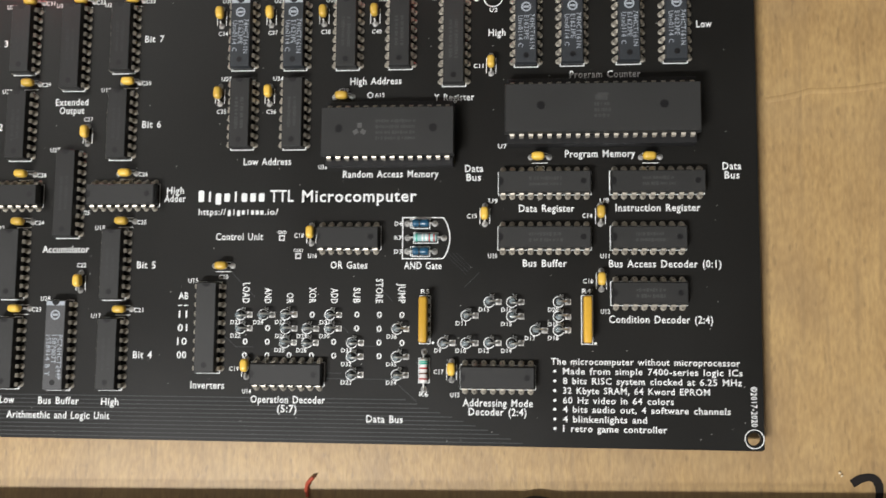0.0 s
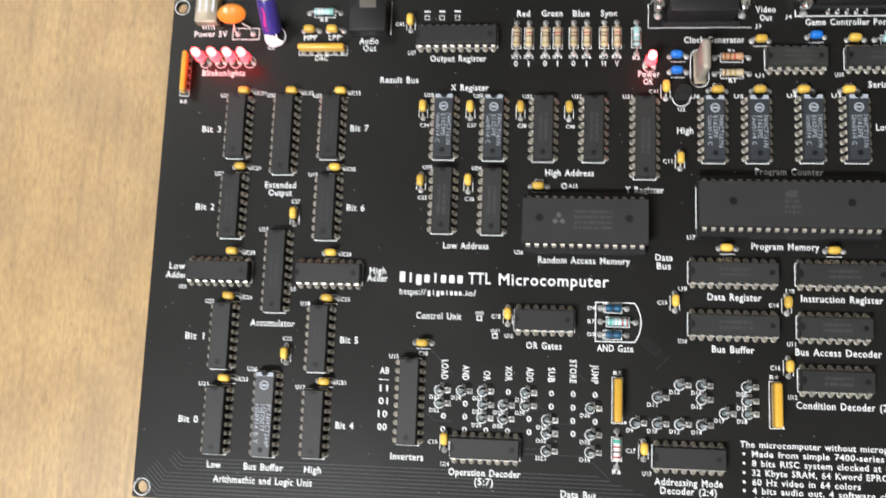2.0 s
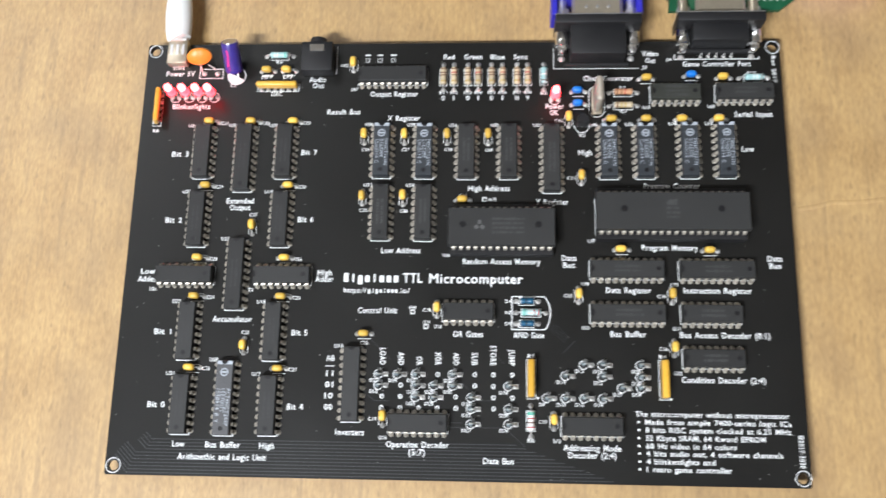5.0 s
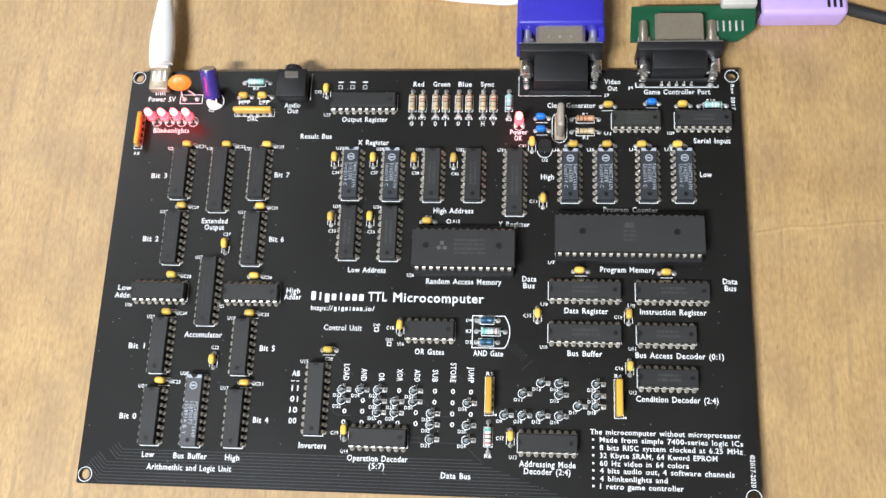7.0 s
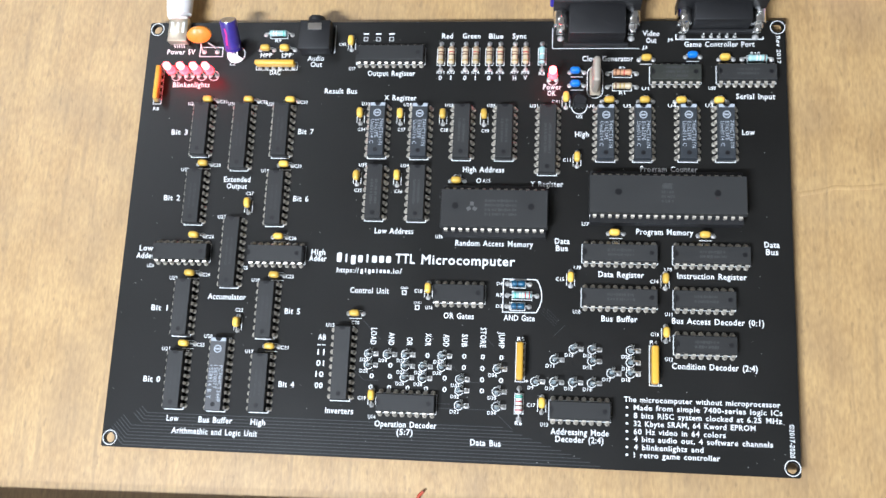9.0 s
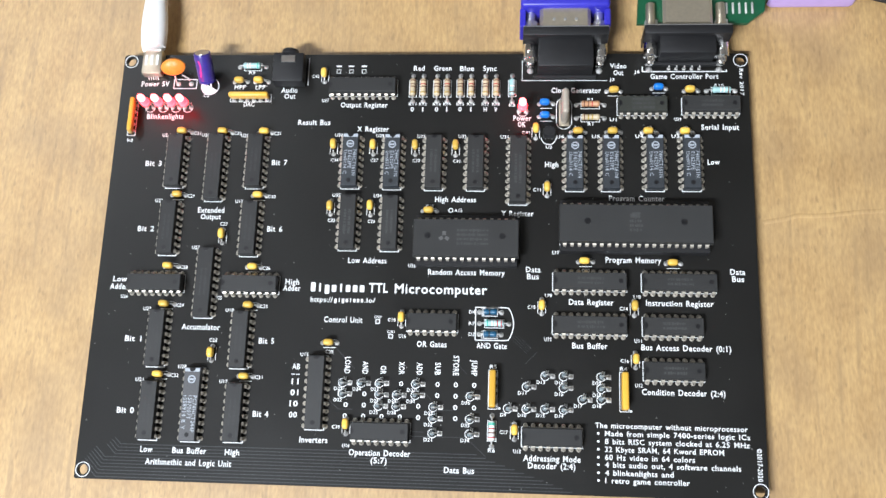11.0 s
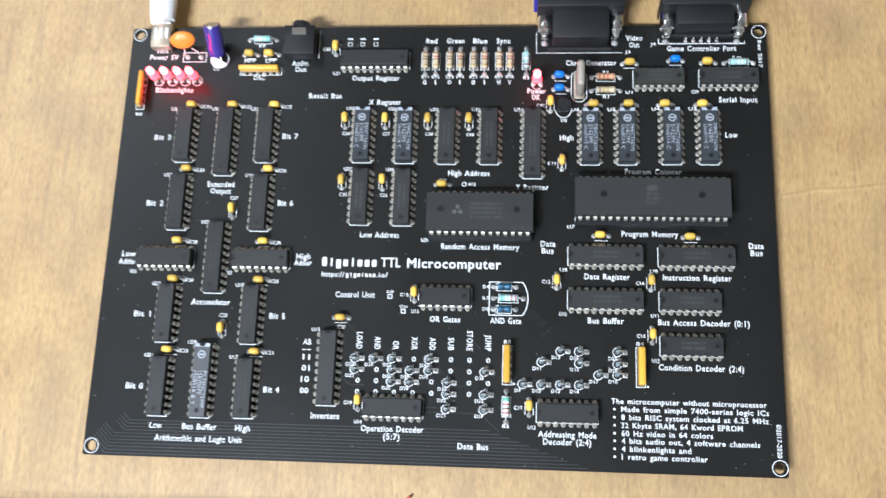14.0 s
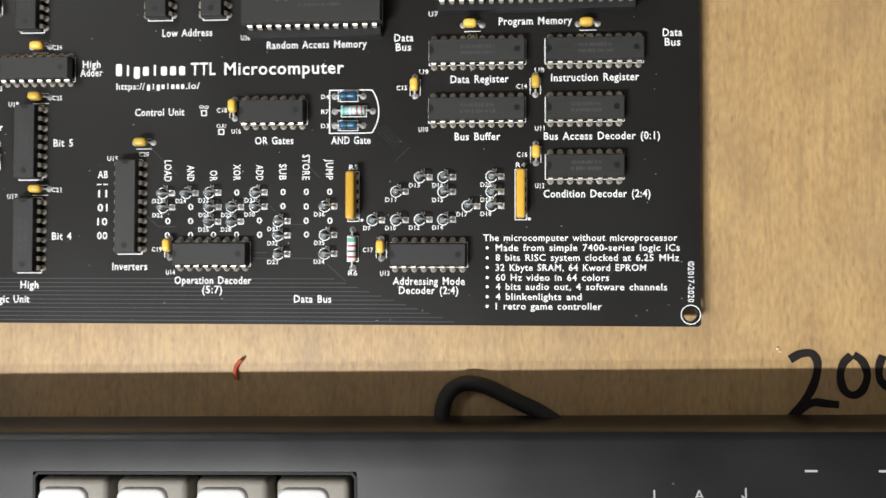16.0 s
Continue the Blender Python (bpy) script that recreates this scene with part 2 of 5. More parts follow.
GLASS = material("diode_glass", (0.60, 0.72, 0.76), 0.08, grain=0.1)
GLASS.node_tree.nodes["Principled BSDF"].inputs["Transmission Weight"].default_value = 0.7

# ---------------------------------------------------------------- mesh tools (millimetres)
CACHE = {}


def finish(name, bm, mat, smooth=True, angle=35):
    """One mesh in metres from a bmesh in millimetres."""
    bmesh.ops.scale(bm, vec=(MM, MM, MM), verts=bm.verts)
    bmesh.ops.recalc_face_normals(bm, faces=bm.faces)
    me = bpy.data.meshes.new(name)
    bm.to_mesh(me)
    bm.free()
    for mm in (mat if isinstance(mat, (list, tuple)) else [mat]):
        me.materials.append(mm)
    if smooth:
        for p in me.polygons:
            p.use_smooth = True
        me.set_sharp_from_angle(angle=radians(angle))
    return me


def part(name, bm, mat, parent, label="", m=None, smooth=True):
    """A bmesh as one mesh object under a thing or a part."""
    me = bm if isinstance(bm, bpy.types.Mesh) else finish(name, bm, mat, smooth)
    ob = new(name, me)
    ob.parent = parent
    if m is not None:
        ob.matrix_basis = m
    return tagged(ob, label)


def mpose(x, y, z, rx=0, ry=0, rz=0):
    return pose(x * MM, y * MM, z * MM, rx, ry, rz)


def thing(name, label, category, group="", x=0, y=0, z=0, rz=0, kind="", rx=0, ry=0):
    ob = new(name)
    ob.empty_display_size = 0.002
    ob.matrix_basis = mpose(x, y, z, rx, ry, rz)
    return tagged(ob, label, category, group, kind)


def box(bm, x0, x1, y0, y1, z0, z1, bevel=0.0, seg=1, taper=0.0):
    r = bmesh.ops.create_cube(bm, size=1)["verts"]
    for v in r:
        k = taper if v.co.z > 0 else 0.0
        sx, sy = (x1 - x0) / 2 - k, (y1 - y0) / 2 - k
        v.co = Vector(((x0 + x1) / 2 + v.co.x * 2 * sx, (y0 + y1) / 2 + v.co.y * 2 * sy, (z0 + z1) / 2 + v.co.z * (z1 - z0)))
    if bevel:
        edges = list({e for v in r for e in v.link_edges})
        bmesh.ops.bevel(bm, geom=edges, offset=bevel, segments=seg, affect="EDGES", profile=0.5)
    return bm


def nb():
    return bmesh.new()


def cyl(bm, r0, r1, h, m=None, seg=16, bevel=0.0, caps=True):
    """Cone or cylinder from z 0 to h, then moved by m (millimetres)."""
    v = bmesh.ops.create_cone(bm, cap_ends=caps, segments=seg, radius1=r0, radius2=r1, depth=h)["verts"]
    bmesh.ops.translate(bm, vec=(0, 0, h / 2), verts=v)
    if bevel:
        ed = [e for e in {e for q in v for e in q.link_edges} if abs(e.verts[0].co.z - e.verts[1].co.z) < 1e-6]
        g = bmesh.ops.bevel(bm, geom=ed, offset=bevel, segments=2, affect="EDGES", profile=0.5)
        v = list({q for q in v if q.is_valid} | set(g["verts"]))
    if m is not None:
        bmesh.ops.transform(bm, matrix=m, verts=v)
    return bm


def lathe(bm, prof, seg=16, m=None):
    """Turn a profile of (radius, z) round the z axis."""
    rings, vs = [], []
    for r, z in prof:
        ring = [bm.verts.new((r * math.cos(2 * math.pi * i / seg), r * math.sin(2 * math.pi * i / seg), z)) for i in range(seg)]
        rings.append(ring)
        vs += ring
    for a, b in zip(rings, rings[1:]):
        for i in range(seg):
            bm.faces.new((a[i], a[(i + 1) % seg], b[(i + 1) % seg], b[i]))
    bm.faces.new(rings[0][::-1])
    bm.faces.new(rings[-1])
    if m is not None:
        bmesh.ops.transform(bm, matrix=m, verts=vs)
    return bm


def tube(bm, pts, r, seg=8, flat=1.0):
    """A round bar along points; flat squeezes it in z."""
    pts = [Vector(p) for p in pts]
    rings = []
    for i, p in enumerate(pts):
        d = (pts[min(i + 1, len(pts) - 1)] - pts[max(i - 1, 0)]).normalized()
        up = Vector((0, 0, 1)) if abs(d.z) < 0.9 else Vector((0, 1, 0))
        a = d.cross(up).normalized()
        b = a.cross(d).normalized()
        rr = r[i] if isinstance(r, (list, tuple)) else r
        rings.append([bm.verts.new(p + a * rr * math.cos(2 * math.pi * k / seg) + b * rr * flat * math.sin(2 * math.pi * k / seg)) for k in range(seg)])
    for q, s in zip(rings, rings[1:]):
        for k in range(seg):
            bm.faces.new((q[k], q[(k + 1) % seg], s[(k + 1) % seg], s[k]))
    bm.faces.new(rings[0])
    bm.faces.new(rings[-1][::-1])
    return bm


def smooth_path(pts, n=6):
    """Catmull-Rom points through the given ones."""
    p = [Vector(q) for q in pts]
    p = [2 * p[0] - p[1]] + p + [2 * p[-1] - p[-2]]
    out = []
    for i in range(1, len(p) - 2):
        for k in range(n):
            t = k / n
            a, b, c, d = p[i - 1], p[i], p[i + 1], p[i + 2]
            out.append(0.5 * ((2 * b) + (c - a) * t + (2 * a - 5 * b + 4 * c - d) * t * t + (3 * b - a - 3 * c + d) * t ** 3))
    return out + [p[-2]]


def strip(bm, pts, w, z0, z1, closed=False):
    """A flat line of ink or copper of width w along points (x, y)."""
    P = [Vector((x, y)) for x, y in pts]
    n = len(P)
    L, R = [], []
    for i in range(n):
        a = P[(i - 1) % n] if closed or i else P[i]
        c = P[(i + 1) % n] if closed or i < n - 1 else P[i]
        d1 = (P[i] - a).normalized() if (P[i] - a).length else (c - P[i]).normalized()
        d2 = (c - P[i]).normalized() if (c - P[i]).length else d1
        nn = (Vector((-d1.y, d1.x)) + Vector((-d2.y, d2.x)))
        nn = nn / max(0.3, nn.length_squared / 2)
        L.append(P[i] + nn * w / 2)
        R.append(P[i] - nn * w / 2)
    quad = []
    for i in range(n):
        quad.append([bm.verts.new((q.x, q.y, z)) for q, z in ((L[i], z0), (L[i], z1), (R[i], z1), (R[i], z0))])
    rng = range(n) if closed else range(n - 1)
    for i in rng:
        a, b = quad[i], quad[(i + 1) % n]
        for k in range(4):
            bm.faces.new((a[k], a[(k + 1) % 4], b[(k + 1) % 4], b[k]))
    if not closed:
        bm.faces.new(quad[0][::-1])
        bm.faces.new(quad[-1])
    return bm


def glyphs(s, bold=0.0):
    """The outline mesh of a text, at size 1, from the built-in font."""
    c = bpy.data.curves.new("lettering", "FONT")
    c.body, c.size, c.resolution_u, c.offset = s, 1.0, 2, bold
    c.extrude = 0.004
    c.space_character, c.space_word = 1.1, 1.35
    ob = bpy.data.objects.new("lettering", c)
    me = bpy.data.meshes.new_from_object(ob)
    bpy.data.objects.remove(ob)
    bpy.data.curves.remove(c)
    return me


CAP = [0.0]


def text(s, x0, x1, y, h, parent, mat, name="silkscreen_text", rot=0, z=0.04, bold=0.016, thick=0.02):
    """Lettering s between x0 and x1 (along its own way) with capitals h high, its middle at y. With rot -90 it reads downwards: x0, x1 are then y from top to bottom and y is the x."""
    if not CAP[0]:
        q = glyphs("H")
        CAP[0] = max(v.co.y for v in q.vertices)
    me = glyphs(s, bold)
    xs = [v.co.x for v in me.vertices]
    lo, hi = min(xs), max(xs)
    k = abs(x1 - x0) / max(1e-6, hi - lo)
    ky = h / CAP[0]
    if k > 1.3 * ky:
        spare = (k - 1.3 * ky) * (hi - lo) / 2
        k = 1.3 * ky
        x0 += -spare if rot == -90 else spare
    for v in me.vertices:
        u, w = (v.co.x - lo) * k, v.co.y * ky - h / 2
        zz = z + (thick if v.co.z > 0 else 0)
        if rot == -90:
            v.co = Vector((y + w, x0 - u, zz)) * MM
        else:
            v.co = Vector((x0 + u, y + w, zz)) * MM
    me.materials.append(mat)
    ob = new(name, me)
    ob.parent = parent
    return ob


# ---------------------------------------------------------------- setting
ZC = -6.2   # top of the cardboard
FLOOR_Z = -760


def slab(name, x0, x1, y0, y1, z0, z1, mat, label, cat):
    ob = new(name, finish(name, box(nb(), x0, x1, y0, y1, z0, z1, 0), mat, False))
    return tagged(ob, label, cat, kind="structure")


slab("floor", -2600, 2600, -2600, 2600, FLOOR_Z - 60, FLOOR_Z, FLOOR_MAT, "plain grey floor of the room", "floor")
slab("ceiling", -2600, 2600, -2600, 2600, 1860, 1920, CEILING, "plain white ceiling of the room", "ceiling")
slab("wall_north", -2600, 2600, 2600, 2700, FLOOR_Z, 1860, PLASTER, "plain grey wall behind the table", "wall")
slab("wall_south", -2600, 2600, -2700, -2600, FLOOR_Z, 1860, PLASTER, "plain grey wall", "wall")
slab("wall_east", 2600, 2700, -2600, 2600, FLOOR_Z, 1860, PLASTER, "plain grey wall", "wall")
slab("wall_west", -2700, -2600, -2600, 2600, FLOOR_Z, 1860, PLASTER, "plain grey wall", "wall")


def fixture(x, y):
    t = thing("pendant_lamp", "long white enamel lamp hung from the ceiling", "lamp", "", x, y, 1860)
    part("housing", box(nb(), -330, 330, -120, 120, -250, -215, 8), FIXTURE, t)
    for sx in (-260, 260):
        part("cord", tube(nb(), [(sx, 0, 0), (sx, 0, -217)], 2.5, 8), CABLE, t)
    return t


fixture(-520, -960)
# unseen panel, added only to house the fill light
t = thing("fill_panel_housing", "unseen white panel added as housing of the fill light", "lamp", "", -900, 900, 1860)
part("housing", box(nb(), -470, 470, -320, 320, -30, -1, 6), FIXTURE, t)

table = thing("table", "plain table under the cardboard sheet", "table", "", 120, 60, ZC - 4.2)
part("tabletop", box(nb(), -800, 800, -450, 450, -30, 0, 2), FLOOR_MAT, table)
for sx in (-1, 1):
    for sy in (-1, 1):
        part("leg", box(nb(), sx * 740 - 25, sx * 740 + 25, sy * 400 - 25, sy * 400 + 25, FLOOR_Z - ZC + 4.2, -30, 2), FLOOR_MAT, table)

card = thing("cardboard_sheet", "brown kraft cardboard sheet with fibres and creases lying on the table", "cardboard", "", 120, 60, ZC)
bm = nb()
bmesh.ops.create_grid(bm, x_segments=170, y_segments=100, size=1)
for v in bm.verts:
    v.co.x *= 640
    v.co.y *= 390
    e = max(abs(v.co.x) / 640, abs(v.co.y) / 390)
    v.co.z = 0.1 * noise.noise(Vector((v.co.x * 0.012, v.co.y * 0.008, 0))) - 0.1
    if abs(v.co.y - 62) < 4 and v.co.x > 118:
        v.co.z -= 0.35
low = bmesh.ops.extrude_face_region(bm, geom=list(bm.faces))["geom"]
for v in [g for g in low if isinstance(g, bmesh.types.BMVert)]:
    v.co.z = -4.0
part("sheet", bm, CARD, card)
part("crease", tube(nb(), [(x - 120, y - 60, -0.06) for x, y in ((236, 93.0), (240, 93.6), (244, 94.4), (248, 95.6), (253, 95.5), (259, 95.8), (268, 97.0), (284, 98.2), (300, 98.0))], 0.8, 8, 0.14), CARD, card)


def ink_stroke(pts, widths):
    bm = nb()
    q = smooth_path([(x, y, ZC - 0.02) for x, y in pts], 5)
    tube(bm, q, [widths * (0.9 + 0.06 * math.sin(i * 0.6)) for i in range(len(q))], 8, 0.03)
    return part("pen_stroke", bm, INK, writing)


writing = thing("marker_writing", "black felt marker digits handwritten on the cardboard", "writing", "", 0, 0, 0)
ink_stroke([(255.6, -11.9), (258.2, -10.4), (261.2, -10.3), (262.6, -12.6), (262.2, -16.5), (260.6, -20.5), (258.0, -24.2), (255.2, -27.6)], 1.2)
ink_stroke([(255.2, -27.6), (258.2, -25.0), (261.5, -23.0), (264.5, -23.2), (268.0, -23.5)], 1.15)
ink_stroke([(271.2, -10.6), (269.1, -12.9), (268.4, -16.4), (269.4, -19.8), (271.8, -21.0), (274.1, -19.4), (275.2, -15.8), (274.1, -12.3), (271.8, -10.4)], 1.15)
ink_stroke([(279.2, -10.6), (278.2, -13.6), (278.6, -17.2), (281.6, -19.2), (285.2, -18.0), (287.0, -14.0), (285.6, -10.4), (282.6, -9.4)], 1.15)

wire = thing("wire_snippet", "short red insulated wire snippet lying on the cardboard", "wire", "", 0, 0, 0)
part("insulation", tube(nb(), smooth_path([(109.5, -13.2, ZC + 0.7), (108.2, -14.6, ZC + 0.8), (107.7, -16.4, ZC + 0.75), (108.1, -18.5, ZC + 0.6)], 5), 0.56), RED_WIRE, wire)
part("bare_end", tube(nb(), [(109.5, -13.2, ZC + 0.7), (110.2, -12.6, ZC + 0.5)], 0.3), BAND_BROWN, wire)
for x, y, r in ((252.4, -9.0, 0.5), (253.0, -9.8, 0.4)):
    crumb = thing("crumb", "tiny pale crumb on the cardboard", "crumb", "crumbs", x, y, ZC)
    bm = nb()
    bmesh.ops.create_icosphere(bm, subdivisions=1, radius=r)
    for v in bm.verts:
        v.co = v.co * (0.8 + 0.4 * noise.noise(v.co * 2.3 + Vector((x, y, 0)))) + Vector((0, 0, r * 0.6))
    part("grain", bm, CRUMB, crumb)

# ---------------------------------------------------------------- circuit board
BX0, BX1, BY0, BY1 = -2.9, 231.6, -3.1, 155.3
HOLES = ((0.0, 0.0), (229.0, 0.0), (0.0, 152.6), (229.0, 152.6))
board = thing("circuit_board", "large black printed circuit board with white silkscreen on low feet", "circuit board")
bm = nb()


def board_outline():
    """Square-cornered plate with a round hole near each corner."""
    me = bpy.data.meshes.new("plate")
    c = bpy.data.curves.new("plate", "CURVE")
    c.dimensions, c.fill_mode, c.extrude = "2D", "BOTH", 0.8 * MM
    def ring(pts):
        s = c.splines.new("POLY")
        s.points.add(len(pts) - 1)
        for q, (x, y) in zip(s.points, pts):
            q.co = (x * MM, y * MM, 0, 1)
        s.use_cyclic_u = True
    r = 0.6
    ring([(BX0 + r, BY0), (BX1 - r, BY0), (BX1, BY0 + r), (BX1, BY1 - r), (BX1 - r, BY1), (BX0 + r, BY1), (BX0, BY1 - r), (BX0, BY0 + r)])
    for hx, hy in HOLES:
        ring([(hx + 1.75 * math.cos(a * math.pi / 16), hy + 1.75 * math.sin(a * math.pi / 16)) for a in range(32)])
    ob = bpy.data.objects.new("plate", c)
    me = bpy.data.meshes.new_from_object(ob)
    bpy.data.objects.remove(ob)
    me.materials.clear()
    me.materials.append(MASK)
    return me


plate = part("plate", board_outline(), MASK, board, "", mpose(0, 0, -0.8))


def silk_ring(x, y, r, w=0.3, seg=32, a0=0, a1=360):
    n = max(6, int(seg * (a1 - a0) / 360))
    full = a1 - a0 >= 360
    pts = [(x + r * math.cos(radians(a0 + (a1 - a0) * i / n)), y + r * math.sin(radians(a0 + (a1 - a0) * i / n))) for i in range(n if full else n + 1)]
    return part("silkscreen_ring", strip(nb(), pts, w, 0.02, 0.05, full), SILK, board, "", None, False)


def silk_line(pts, w=0.25, closed=False):
    return part("silkscreen_line", strip(nb(), pts, w, 0.02, 0.05, closed), SILK, board, "", None, False)


def silk_rect(x0, x1, y0, y1, w=0.25):
    return silk_line([(x0, y0), (x1, y0), (x1, y1), (x0, y1)], w, True)


for hx, hy in HOLES:
    silk_ring(hx, hy, 2.45, 0.24, 40)
for hx, hy in HOLES:
    fx, fy = hx + (9 if hx < 100 else -9), hy + (9 if hy < 80 else -9)
    part("rubber_foot", cyl(nb(), 3.2, 3.6, -1.6 - ZC, Matrix.Translation((fx, fy, ZC)), 20, 0.3), BLACK_PL, board)

# bus of parallel traces along the lower edge
for i in range(11):
    y = 9.0 - i * 1.12
    x0 = 12.5 - i * 0.55 if i < 4 else 9.0 - i * 0.42
    x1 = 136 + 3.2 * i
    rise = 2.2 + 0.3 * i
    pts = [(x0 - rise, y + rise), (x0, y), (x1, y)]
    part("trace", strip(nb(), pts, 0.26, 0.01, 0.04), TRACE, board, "", None, False)
for pts in (((80, 30), (88, 23), (93, 23)), ((117, 30), (120, 27)), ((98, 22.5), (103, 22.5)), ((123, 23.5), (128, 23.5)),
            ((128, 40), (132, 36)), ((134, 13), (139, 8.5)), ((108, 14.5), (135, 14.5)), ((108, 16), (118, 16)), ((86, 44), (93, 37)),
            ((205, 7), (211, 13)), ((152, 40), (156, 44))):
    part("trace", strip(nb(), pts, 0.17, 0.01, 0.035), TRACE, board, "", None, False)

for k in range(4):
    part("trace", strip(nb(), ((146 + 1.2 * k, 49.5), (152.5 + 0.5 * k, 43.5 + 0.6 * k)), 0.09, 0.01, 0.03), TRACE, board, "", None, False)

# ---------------------------------------------------------------- chips
PITCH = 2.54


def pin_mesh(z, row, kind):
    """A stamped lead: wide shoulder, bend, narrow leg into a solder fillet. Its foot is at the origin and it reaches towards -x."""
    key = ("pin", z, row, kind)
    if key not in CACHE:
        bm = nb()
        bw = row
        # outline in x,z of the bent strip, with half widths in y
        prof = [(-bw, z, 0.62), (-0.85, z - 0.02, 0.62), (-0.45, z - 0.12, 0.60), (-0.12, z - 0.36, 0.58), (0.06, z - 0.72, 0.56), (0.1, z - 1.6, 0.5), (0.04, z - 1.85, 0.3), (0.0, 0.0, 0.28)]
        q = []
        for i, (x, zz, w) in enumerate(prof):
            ox, oz = (0.0, -0.26) if i < 2 else (-0.14, -0.22) if i == 2 else (-0.26, 0.0)
            q.append([bm.verts.new(c) for c in ((x, -w, zz), (x, w, zz), (x + ox, w, zz + oz), (x + ox, -w, zz + oz))])
        for a, b in zip(q, q[1:]):
            for k in range(4):
                bm.faces.new((a[k], a[(k + 1) % 4], b[(k + 1) % 4], b[k]))
        bm.faces.new(q[0][::-1])
        bm.faces.new(q[-1])
        if kind == "board":
            cyl(bm, 0.85, 0.3, 0.55, None, 9, 0, False)
        CACHE[key] = finish("pin", bm, PIN_METAL, True, 50)
    return CACHE[key]


def body_mesh(n, half, z0, z1, mat):
    key = ("body", n, half, z0, z1, mat.name)
    if key not in CACHE:
        L = (n // 2) * PITCH / 2 + (0.8 if half > 5 else -0.05)
        zm = (z0 + z1) / 2
        bm = nb()
        a = [(L - 0.25, half - 0.28, z0), (L, half, zm), (L - 0.3, half - 0.32, z1)]
        rings = [[bm.verts.new((sx * x, sy * y, z)) for sx, sy in ((-1, -1), (1, -1), (1, 1), (-1, 1))] for x, y, z in a]
        for r, s in zip(rings, rings[1:]):
            for k in range(4):
                bm.faces.new((r[k], r[(k + 1) % 4], s[(k + 1) % 4], s[k]))
        bm.faces.new(rings[0][::-1])
        bm.faces.new(rings[-1])
        top = [e for e in bm.edges if all(abs(v.co.z - z1) < 1e-6 for v in e.verts)]
        bmesh.ops.bevel(bm, geom=top, offset=0.12, segments=1, affect="EDGES")
        CACHE[key] = finish("body", bm, mat, False)
    return CACHE[key]


def chip(cx, cy, n, rz, label, wide=False, socket=0.0, mat=None, marks=(), ref="", dimples=True, mark_mat=None, band=False):
    """Dual in-line chip, pin 1 end towards -x before it is turned; rz -90 puts it upright with the notch at the top."""
    t = thing("integrated_circuit", label, "chip", "integrated circuits", cx, cy, 0, rz)
    row = 7.62 if wide else 3.81
    half = 6.85 if wide else 3.1
    z0, z1, zs = socket + 0.45, socket + (4.3 if wide else 3.9), socket + 2.3
    mat = mat or EPOXY
    b = part("body", body_mesh(n, half, z0, z1, mat), mat, t)
    L = (n // 2) * PITCH / 2 - 0.05
    if not wide:
        if ("notch", n) not in CACHE:
            # flat half-disc without depth; its dark colour gives the notch's shade
            bm = cyl(nb(), 1.15, 1.15, 0.03, Matrix.Translation((-L + 0.35, 0, z1 - 0.005)), 24)
            for v in bm.verts:
                v.co.x = max(v.co.x, -L + 0.32)
            CACHE["notch", n] = finish("notch", bm, RECESS_SHADE)
        part("notch", CACHE["notch", n], RECESS_SHADE, b)
    if dimples:
        for dx in (((-L + 9, L - 9) if n == 40 else (-L + 4.4, L - 5.0)) if wide else (L - 2.2,)):
            part("ejector_mark", cyl(nb(), 1.15 if wide else 0.8, 1.15 if wide else 0.8, 0.02, Matrix.Translation((dx, 0.6 if wide else 0, z1 - 0.006)), 18), RECESS_SHADE, b)
    pm = pin_mesh(zs - socket, row - half + 0.4, "socket" if socket else "board")
    for i in range(n // 2):
        x = -((n // 2 - 1) / 2) * PITCH + i * PITCH
        for s in (-1, 1):
            part("pin", pm, TIN, t, "", mpose(x, s * row, socket, 0, 0, 90 * s))
    if socket:
        for s in (-1, 1):
            part("socket_rail", box(nb(), -L - 0.2, L + 0.2, s * row - 1.5, s * row + 1.5, 0.1, socket + 0.1, 0.15), BLACK_PL, t, "black plastic socket strip")
        for x in (-L + 2, 0, L - 2):
            part("socket_bar", box(nb(), x - 1.2, x + 1.2, -row + 1.5, row - 1.5, 0.4, socket - 0.6, 0.1), BLACK_PL, t)
    mm = mark_mat or MARK
    if n == 40:
        part("printed_emblem", strip(nb(), [(-1.9, 2.6), (1.4, 2.6)], 1.5, z1 - 0.01, z1 + 0.012), mm, b, "", None, False)
        part("printed_emblem", strip(nb(), [(-1.2, 3.6), (1.7, 3.6)], 0.5, z1 - 0.01, z1 + 0.012), mm, b, "", None, False)
    if n == 28:
        for a in (90, 210, 330):
            c, d = math.cos(radians(a)), math.sin(radians(a))
            part("printed_emblem", strip(nb(), [(-7.6 + 0.5 * c, 0.2 + 0.5 * d), (-7.6 + 1.9 * c, 0.2 + 1.9 * d)], 1.25, z1 - 0.01, z1 + 0.012), MARK_EMBLEM, b, "", None, False)
    if band:
        part("end_stripe", box(nb(), -L + 0.35, -L + 1.55, -half + 0.45, half - 0.45, z1 - 0.01, z1 + 0.015), MARK_PALE, b, "pale printed stripe", None, False)
        part("printed_emblem", strip(nb(), [(-L + 4.2 + 1.2 * math.cos(a * math.pi / 8), 1.2 * math.sin(a * math.pi / 8)) for a in range(16)], 0.4, z1 - 0.01, z1 + 0.015, True), MARK_PALE, b)
